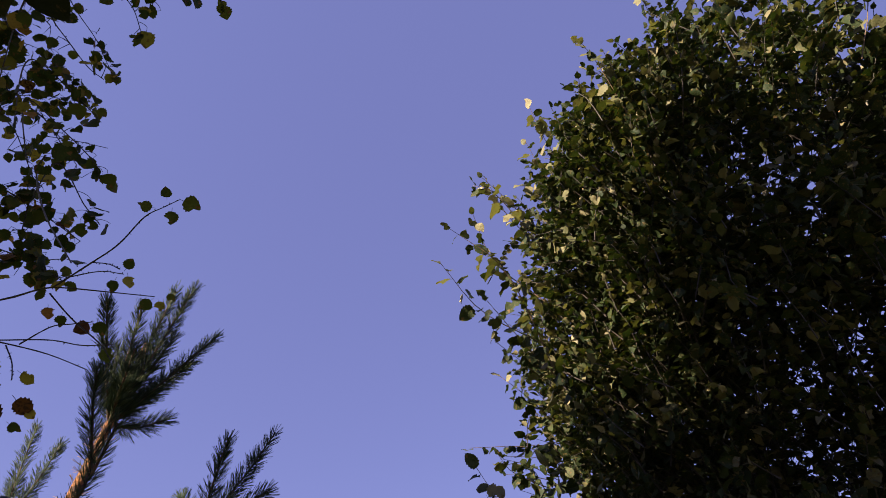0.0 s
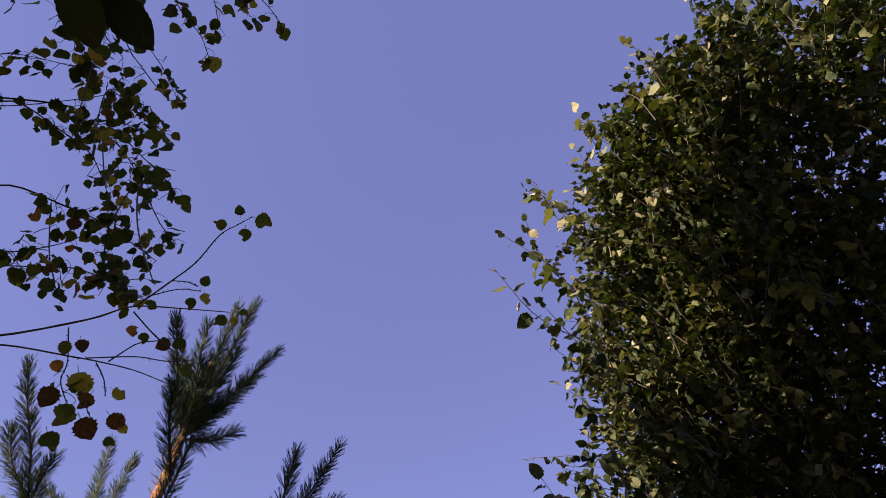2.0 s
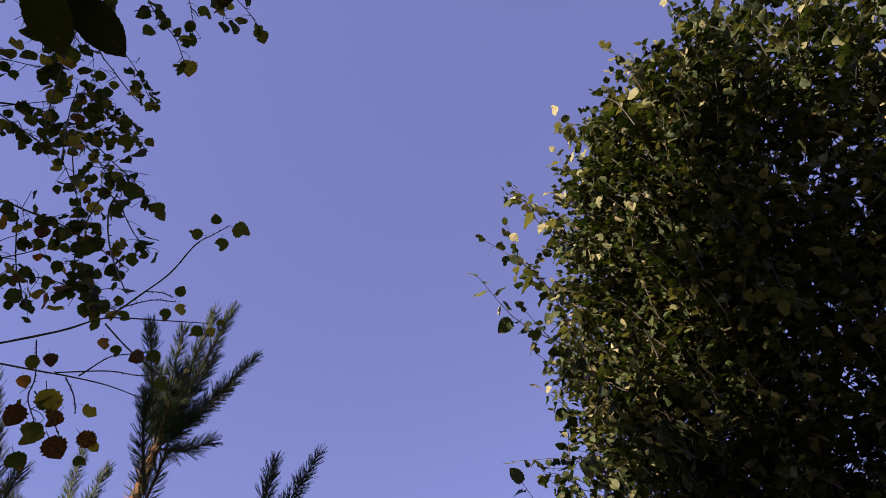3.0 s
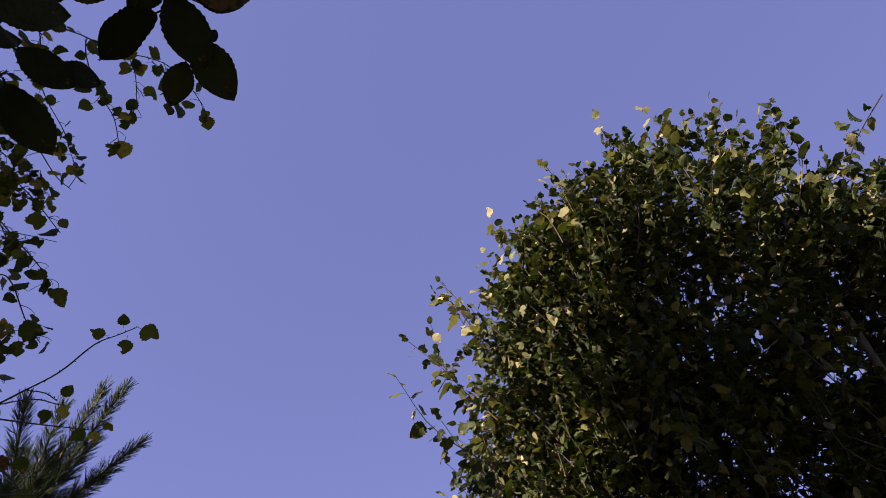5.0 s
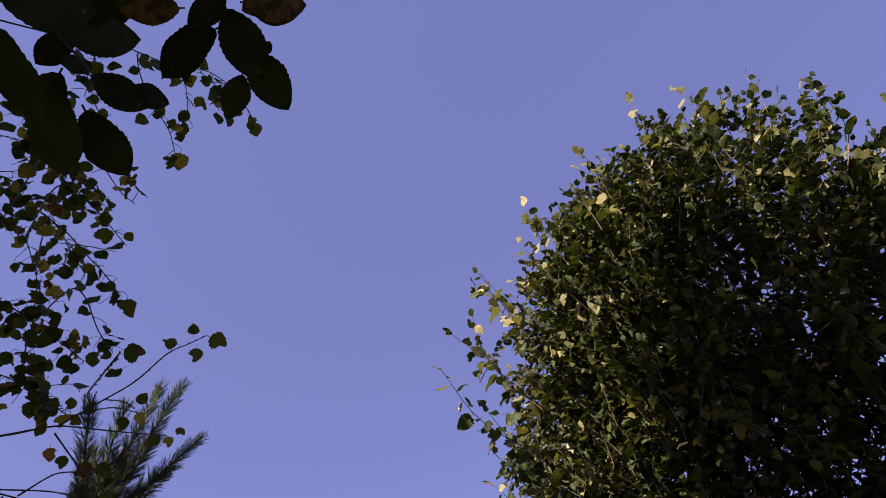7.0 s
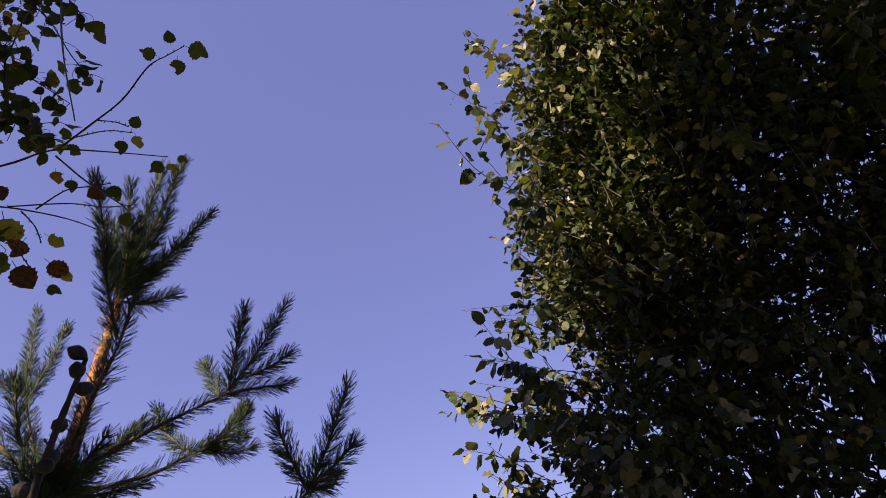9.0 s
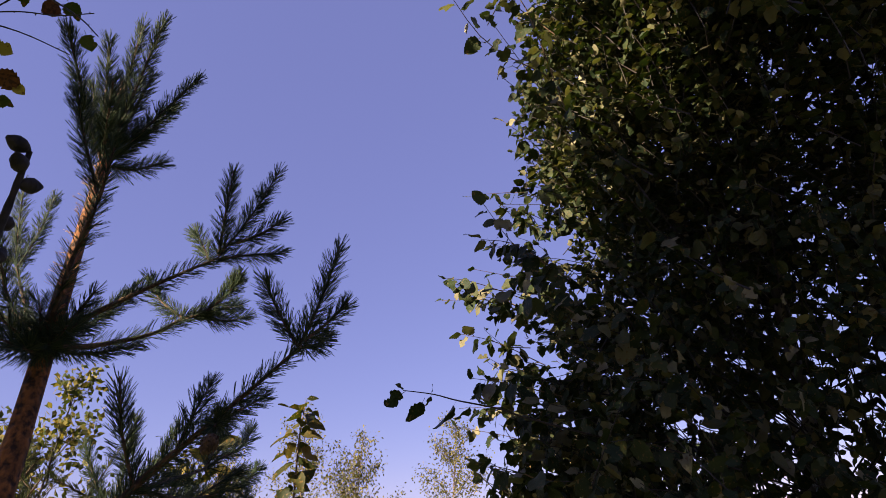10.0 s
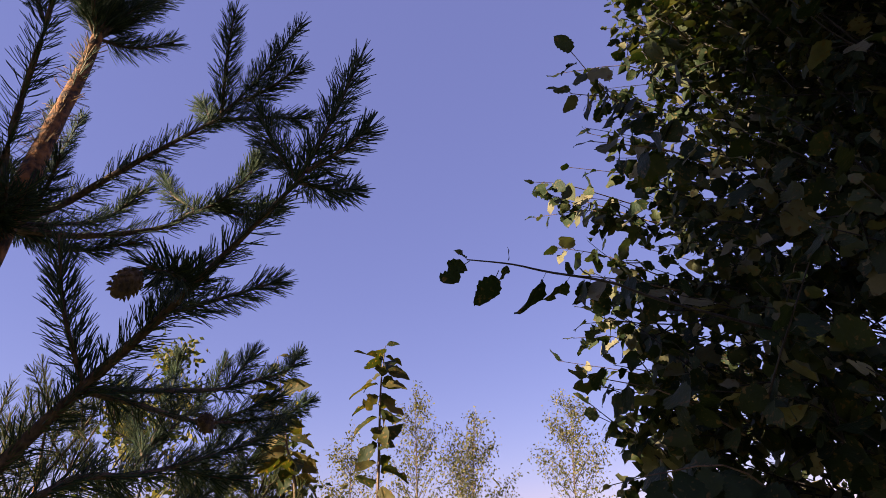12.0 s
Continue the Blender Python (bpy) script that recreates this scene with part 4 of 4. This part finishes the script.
def birch_leaves(leaf_at, green, brown):
    leaf_at((-0.417, 0.874, 2.542), (-0.38, 0.896, 2.536), green)
    leaf_at((-0.428, 0.884, 2.529), (-0.429, 0.904, 2.503), green)
    leaf_at((-0.452, 0.877, 2.519), (-0.474, 0.857, 2.507), green)
    leaf_at((-0.43, 0.866, 2.527), (-0.426, 0.841, 2.535), green)
    leaf_at((-0.564, 1.001, 2.474), (-0.571, 1.015, 2.444), green)
    leaf_at((-0.548, 1.002, 2.486), (-0.541, 1.022, 2.461), green)
    leaf_at((-0.553, 0.998, 2.486), (-0.534, 0.981, 2.502), green)
    leaf_at((-0.529, 1.079, 2.492), (-0.55, 1.082, 2.46), green)
    leaf_at((-0.523, 1.083, 2.492), (-0.515, 1.098, 2.471), green)
    leaf_at((-0.516, 1.086, 2.51), (-0.497, 1.099, 2.498), green)
    leaf_at((-0.668, 1.003, 2.412), (-0.663, 1.02, 2.386), green)
    leaf_at((-0.656, 1.03, 2.415), (-0.656, 1.043, 2.388), green)
    leaf_at((-0.737, 0.959, 2.343), (-0.738, 0.974, 2.312), green)
    leaf_at((-0.722, 0.968, 2.352), (-0.714, 0.988, 2.327), brown)
    leaf_at((-0.608, 1.061, 2.412), (-0.632, 1.052, 2.384), brown)
    leaf_at((-0.605, 1.056, 2.421), (-0.592, 1.08, 2.392), green)
    leaf_at((-0.586, 1.09, 2.383), (-0.576, 1.111, 2.353), green)
    leaf_at((-0.658, 0.942, 2.26), (-0.649, 0.975, 2.216), green)
    leaf_at((-0.75, 0.974, 2.311), (-0.742, 0.991, 2.287), green)
    leaf_at((-0.663, 0.938, 2.222), (-0.678, 0.942, 2.179), brown)
    leaf_at((-0.627, 0.97, 2.229), (-0.639, 0.973, 2.194), brown)
    leaf_at((-0.655, 0.961, 2.205), (-0.65, 0.973, 2.178), green)
    leaf_at((-0.638, 0.975, 2.19), (-0.616, 1.007, 2.158), brown)
    leaf_at((-0.602, 0.989, 2.2), (-0.576, 1.015, 2.18), brown)
    leaf_at((-0.586, 1.011, 2.19), (-0.572, 1.021, 2.177), green)
    leaf_at((-0.598, 1.004, 2.163), (-0.578, 1.018, 2.152), green)
    leaf_at((-0.605, 0.973, 2.235), (-0.58, 0.993, 2.225), green)
    leaf_at((-0.662, 0.959, 2.156), (-0.647, 0.983, 2.125), green)
    leaf_at((-0.310, 0.566, 2.189), (-0.287, 0.573, 2.199), green)
    leaf_at((-0.301, 0.577, 2.184), (-0.317, 0.578, 2.171), green)


birch_tree()

# ---- overhanging broad-leaved bough ----


def overhang():
    rng = np.random.default_rng(41)
    tree = thing("goat_willow", "goat willow bough with large dark toothed leaves added to cast shade overhead", "tree")
    trunk = curve(((-1.15, -0.85, -0.05), (-1.05, -0.7, 1.2), (-0.85, -0.3, 2.1), (-0.6, 0.05, 2.42), (-0.50, 0.20, 2.46), (-0.45, 0.41, 2.54)), 30)
    h = Heap()
    tube(h, trunk, (0.045, 0.035, 0.020, 0.005, 0.003, 0.0015), 0, 9, 0.05, rng)
    part("stem", h, DARK_TWIG, tree)
    h = Heap()
    tube(h, curve(((-0.6, 0.05, 2.42), (-0.47, 0.20, 2.51), (-0.43, 0.30, 2.64), (-0.37, 0.34, 2.71), (-0.31, 0.40, 2.75)), 14), 0.006, 0.0018, 6)
    part("branch", h, DARK_TWIG, tree)
    # the rest of its crown, over and behind the path, unseen and placed to cast shade
    wood, store = Heap(), []
    for x in (-2.0, -1.2, -0.5, 0.2, 0.9, 1.5):
        h = Heap()
        tube(h, curve(((0.1 + 0.3 * x, -1.75, -0.05), (0.1 + 0.6 * x, -1.7, 0.7), (0.2 + x, -1.8, 2.0), (0.2 + 1.2 * x, -1.9, 3.4)), 16), 0.05, 0.01, 8, 0.05, rng)
        part("stem", h, ALDER_BARK, tree)
    for i in range(1960):
        a, b = rng.uniform(0, 2 * np.pi), rng.uniform(-1, 1)
        f = rng.uniform(0.2, 1) ** 0.4
        c = math.sqrt(1 - b * b)
        tip = np.array((0.2 + 2.7 * f * c * math.cos(a), -1.85 + 1.3 * f * c * math.sin(a), 2.7 + 1.9 * f * b))
        # two added clusters out of view that keep the sun off the alder
        if i % 4 == 3:
            tip = np.array((-2.05 + 0.55 * f * c * math.cos(a), -0.68 + 0.64 * f * c * math.sin(a), 3.62 + 0.92 * f * b))
        if i % 4 == 1:
            tip = np.array((-1.2 + 1.26 * f * c * math.cos(a), -1.12 + 1.0 * f * c * math.sin(a), 4.28 + 0.95 * f * b))
        d = unit(tip - ((-1.5, -1.6, 1.2) if i % 2 else (0.0, -1.8, 1.6)) + rng.normal(0, 0.3, 3))
        line = curve((tip - d * 0.4, tip - d * 0.2 + (0, 0, 0.02), tip), 5)
        tube(wood, line, 0.004, 0.0015, 3)
        if i % 6 == 0:
            low = (0.55 * tip[0] - 0.15, -1.7 + 0.3 * (tip[1] + 1.85), 0.5 + 0.3 * (tip[2] - 0.8))
            tube(wood, curve((low, tip - d * 0.8 - (0, 0, 0.15), tip - d * 0.4), 7), 0.012, 0.004, 4)
        leaf_row(line, (16, 26, 16, 15)[i % 4], 0.12, rng, store)
    part("fine_twig_mass", wood, DARK_TWIG, tree, kind="stuff")
    at, along, face, size = (np.array(c) for c in zip(*store))
    h = Heap()
    scatter(h, WILLOW_PLAIN, at, along, face, size, rng)
    part("leaves", h, SHADE_LEAF, tree, "unseen dark oval leaves added to cast shade", kind="stuff")
    # extra foliage beside the view, added to shade the bough from low sun
    shade_fringe, store = Heap(), []
    for i in range(46):
        tip = np.array((rng.uniform(-1.5, -0.72), rng.uniform(-0.25, 0.32), rng.uniform(2.2, 3.0)))
        d = unit((-0.3, 0.5, 0.3) + rng.normal(0, 0.5, 3))
        line = curve((tip - d * 0.3, tip - d * 0.15 + (0, 0, 0.02), tip), 5)
        tube(shade_fringe, line, 0.003, 0.0013, 3)
        leaf_row(line, 8, 0.11, rng, store)
    part("fine_twig_mass", shade_fringe, DARK_TWIG, tree, kind="stuff")
    at, along, face, size = (np.array(c) for c in zip(*store))
    h = Heap()
    scatter(h, BROAD_BLADES, at, along, face, size, rng)
    part("leaves", h, SHADE_LEAF, tree, "large dark toothed leaves added to cast shade", kind="stuff")
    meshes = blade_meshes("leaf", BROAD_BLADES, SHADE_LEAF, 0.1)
    dappled = blade_meshes("leaf", BROAD_BLADES, DAPPLED_LEAF, 0.1)

    def broad_leaf(base, tip, swell, old):
        base, tip = np.array(base), np.array(tip)
        d = tip - base
        n = unit(np.cross(np.cross(d, (0.3, -0.3, -0.9)), d)) + rng.normal(0, 0.18, 3)
        # old picks the leaf whose brown patches stand in for dappled sun
        pool = dappled if old else meshes
        leaf_object(pool[int(rng.integers(len(pool)))], tree, base, d, n, np.linalg.norm(d) * swell / 1.08)

    bough_leaves(broad_leaf)


def bough_leaves(broad_leaf):
    """The large leaves overhead: stalk end, tip, fullness, painted with sun dapple or not."""
    broad_leaf((-0.356, 0.351, 2.649), (-0.428, 0.346, 2.638), 1.25, True)
    broad_leaf((-0.332, 0.388, 2.704), (-0.429, 0.446, 2.668), 1.06, False)
    broad_leaf((-0.331, 0.361, 2.734), (-0.293, 0.486, 2.735), 1.0, False)
    broad_leaf((-0.314, 0.432, 2.755), (-0.26, 0.546, 2.756), 1.0, False)
    broad_leaf((-0.326, 0.471, 2.75), (-0.363, 0.549, 2.73), 1.0, False)
    broad_leaf((-0.301, 0.358, 2.723), (-0.206, 0.371, 2.769), 1.0, True)
    broad_leaf((-0.294, 0.448, 2.757), (-0.282, 0.432, 2.787), 1.0, False)
    broad_leaf((-0.44, 0.398, 2.51), (-0.396, 0.455, 2.54), 1.05, False)
    broad_leaf((-0.413, 0.426, 2.541), (-0.384, 0.458, 2.57), 1.2, False)
    broad_leaf((-0.439, 0.426, 2.476), (-0.414, 0.529, 2.47), 1.0, False)
    broad_leaf((-0.447, 0.388, 2.458), (-0.469, 0.492, 2.424), 1.1, False)
    broad_leaf((-0.45, 0.342, 2.495), (-0.378, 0.373, 2.553), 1.0, False)
    broad_leaf((-0.458, 0.296, 2.425), (-0.395, 0.319, 2.487), 1.1, False)
    broad_leaf((-0.462, 0.315, 2.423), (-0.453, 0.409, 2.402), 1.1, False)
    broad_leaf((-0.376, 0.322, 2.532), (-0.448, 0.319, 2.513), 1.2, False)
    broad_leaf((-0.502, 0.398, 2.555), (-0.48, 0.414, 2.589), 1.1, False)
    broad_leaf((-0.465, 0.337, 2.654), (-0.56, 0.365, 2.624), 1.1, False)
    broad_leaf((-0.492, 0.375, 2.606), (-0.553, 0.406, 2.592), 1.1, False)
    broad_leaf((-0.514, 0.413, 2.58), (-0.566, 0.485, 2.554), 1.1, False)
    broad_leaf((-0.447, 0.349, 2.719), (-0.522, 0.376, 2.708), 1.1, False)
    broad_leaf((-0.31, 0.344, 2.703), (-0.356, 0.373, 2.676), 1.25, False)
    broad_leaf((-0.297, 0.37, 2.736), (-0.23, 0.383, 2.756), 1.1, False)
    broad_leaf((-0.242, 0.356, 2.795), (-0.325, 0.38, 2.798), 1.1, True)


overhang()

# ---- bare stick with old cones ----


def bare_stick():
    rng = np.random.default_rng(51)
    st = thing("dead_sapling", "bare dark dead sapling with stubby knots", "dead tree")
    line = curve(((-0.596, 1.066, -0.03), (-0.546, 1.066, 0.8), (-0.461, 0.948, 1.757), (-0.451, 0.934, 1.872), (-0.425, 0.909, 1.983)), 40)
    h = Heap()
    tube(h, line, 0.0072, 0.0028, 8, 0.15, rng)
    part("stem", h, DEAD_WOOD, st)
    for k in (18, 22, 25, 29, 33, 36, 37, 39):
        d = unit(rng.normal(0, 1, 3) + (0, 0, 0.8))
        h = Heap()
        p = line[k]
        prof = [0.002, 0.006, 0.0085, 0.0085, 0.006, 0.002]
        ln = curve((p, p + d * 0.024), 6)
        for a in range(5):
            tube(h, ln[a:a + 2], prof[a], prof[a + 1], 7)
        part("knot", h, DEAD_WOOD, st)


bare_stick()

# ---- willow shoots ----


def shoot(points, count, size, seed, label):
    rng = np.random.default_rng(seed)
    sp = thing("willow_sapling", label, "sapling", "willow shoots")
    line = curve(points, 30)
    h = Heap()
    tube(h, line, 0.011, 0.0015, 7, 0.04, rng)
    part("stem", h, RED_TWIG, sp)
    meshes = blade_meshes("leaf", WILLOW_BLADES, SHOOT_LEAF, 0.1)
    for i in range(count):
        u = 1 - 0.55 * (i / count) ** 0.9
        k = u * 29
        j = min(int(k), 28)
        p = line[j] + (k - j) * (line[j + 1] - line[j])
        a = i * 2.4 + rng.normal(0, 0.3)
        along = np.array((math.cos(a), math.sin(a), rng.uniform(-0.9, 0.3)))
        s = size * (0.5 + 0.5 * min(1, i / 5)) * rng.uniform(0.85, 1.1)
        leaf_object(meshes[i % len(meshes)], sp, p, along, unit(np.array((0, -0.3, 0.6)) + rng.normal(0, 0.7, 3)), s)


shoot(((-0.87, 3.38, -0.03), (-0.87, 3.36, 0.9), (-0.83, 3.30, 1.75), (-0.81, 3.25, 2.10), (-0.775, 3.20, 2.28)), 34, 0.115, 61, "tall willow shoot with large yellow-green leaves in sun")
shoot(((-0.86, 2.92, -0.03), (-0.88, 2.88, 0.8), (-0.94, 2.84, 1.64), (-0.98, 2.81, 1.85), (-1.03, 2.78, 2.14)), 32, 0.098, 62, "willow shoot with broad yellowing leaves beside the pine")

# ---- trees beyond ----
small_pine(-1.78, 2.62, 1.82, 81, "small bushy pine behind the young pine in sunlight")
small_pine(-1.25, 2.95, 1.62, 82, "low pine with yellow-green needles beside the willow shoots")



def far_birch(x, y, top, wide, seed, leaves, leaf, label, material=FAR_LEAF, group="birches beyond the clearing", bark=RED_TWIG, girth=0.007):
    rng = np.random.default_rng(seed)
    tree = thing("birch_tree", label, "tree", group)
    lean = rng.normal(0, 0.12, 2)
    trunk = curve(((x, y, -0.1), (x + lean[0], y + lean[1], top * 0.5), (x, y, top)), 24)
    h = Heap()
    tube(h, trunk, girth * top, 0.004, 8)
    part("trunk", h, bark, tree)
    foliage = []
    for i in range(46):
        u = rng.uniform(0.25, 0.98)
        k = u * 23
        p = trunk[int(k)]
        a = rng.uniform(0, 2 * np.pi)
        reach = 1.6 * wide * (1.05 - u) ** 0.7 * rng.uniform(0.6, 1.1)
        rise = reach * rng.uniform(0.9, 1.9)
        q = p + (math.cos(a) * reach, math.sin(a) * reach, rise * 0.8)
        line = curve((p, 0.5 * (p + q) + (0, 0, 0.12 * reach), q), 8)
        wood = Heap()
        tube(wood, line, 0.8 * girth, 0.25 * girth, 4)
        part("branch", wood, DARK_TWIG, tree)
        for _ in range(leaves // 46):
            s = line[int(rng.integers(2, 8))] + rng.normal(0, 1, 3) * (0.09 * wide, 0.09 * wide, 0.12 * wide)
            foliage.append(s)
    at = np.array(foliage)
    n = len(at)
    along = unit(rng.normal(0, 1, (n, 3)) + (0, 0, -0.6))
    h = Heap()
    scatter(h, TINY_BLADES, at, along, unit(rng.normal(0, 1, (n, 3))), leaf * rng.uniform(0.7, 1.2, n), rng)
    part("crown", h, material, tree, "sparse yellowing small leaves", kind="stuff")


far_birch(-3.33, 12.21, 4.3, 0.75, 71, 3000, 0.055, "thin yellowing birch behind the clearing in sunlight")
far_birch(-2.19, 12.59, 3.8, 0.8, 72, 4400, 0.055, "bushy yellow-green birch behind the clearing in sunlight")
far_birch(-0.27, 12.76, 4.0, 0.8, 73, 3600, 0.055, "airy yellowing birch behind the clearing in sunlight")
far_birch(-4.6, 12.0, 3.5, 0.7, 74, 2600, 0.055, "small yellowing birch behind the clearing in sunlight")
far_birch(-2.75, 4.35, 2.85, 0.5, 75, 1300, 0.055, "young birch with green and yellow leaves behind the pine", YOUNG_LEAF, "young birches", DARK_TWIG, 0.005)
far_birch(-3.2, 4.5, 2.5, 0.5, 76, 1300, 0.055, "young birch with green leaves behind the pine", YOUNG_LEAF, "young birches", DARK_TWIG, 0.005)
far_birch(-2.2, 4.9, 2.3, 0.5, 77, 1300, 0.055, "low young birch with yellow leaves behind the pine", YOUNG_LEAF, "young birches", DARK_TWIG, 0.005)
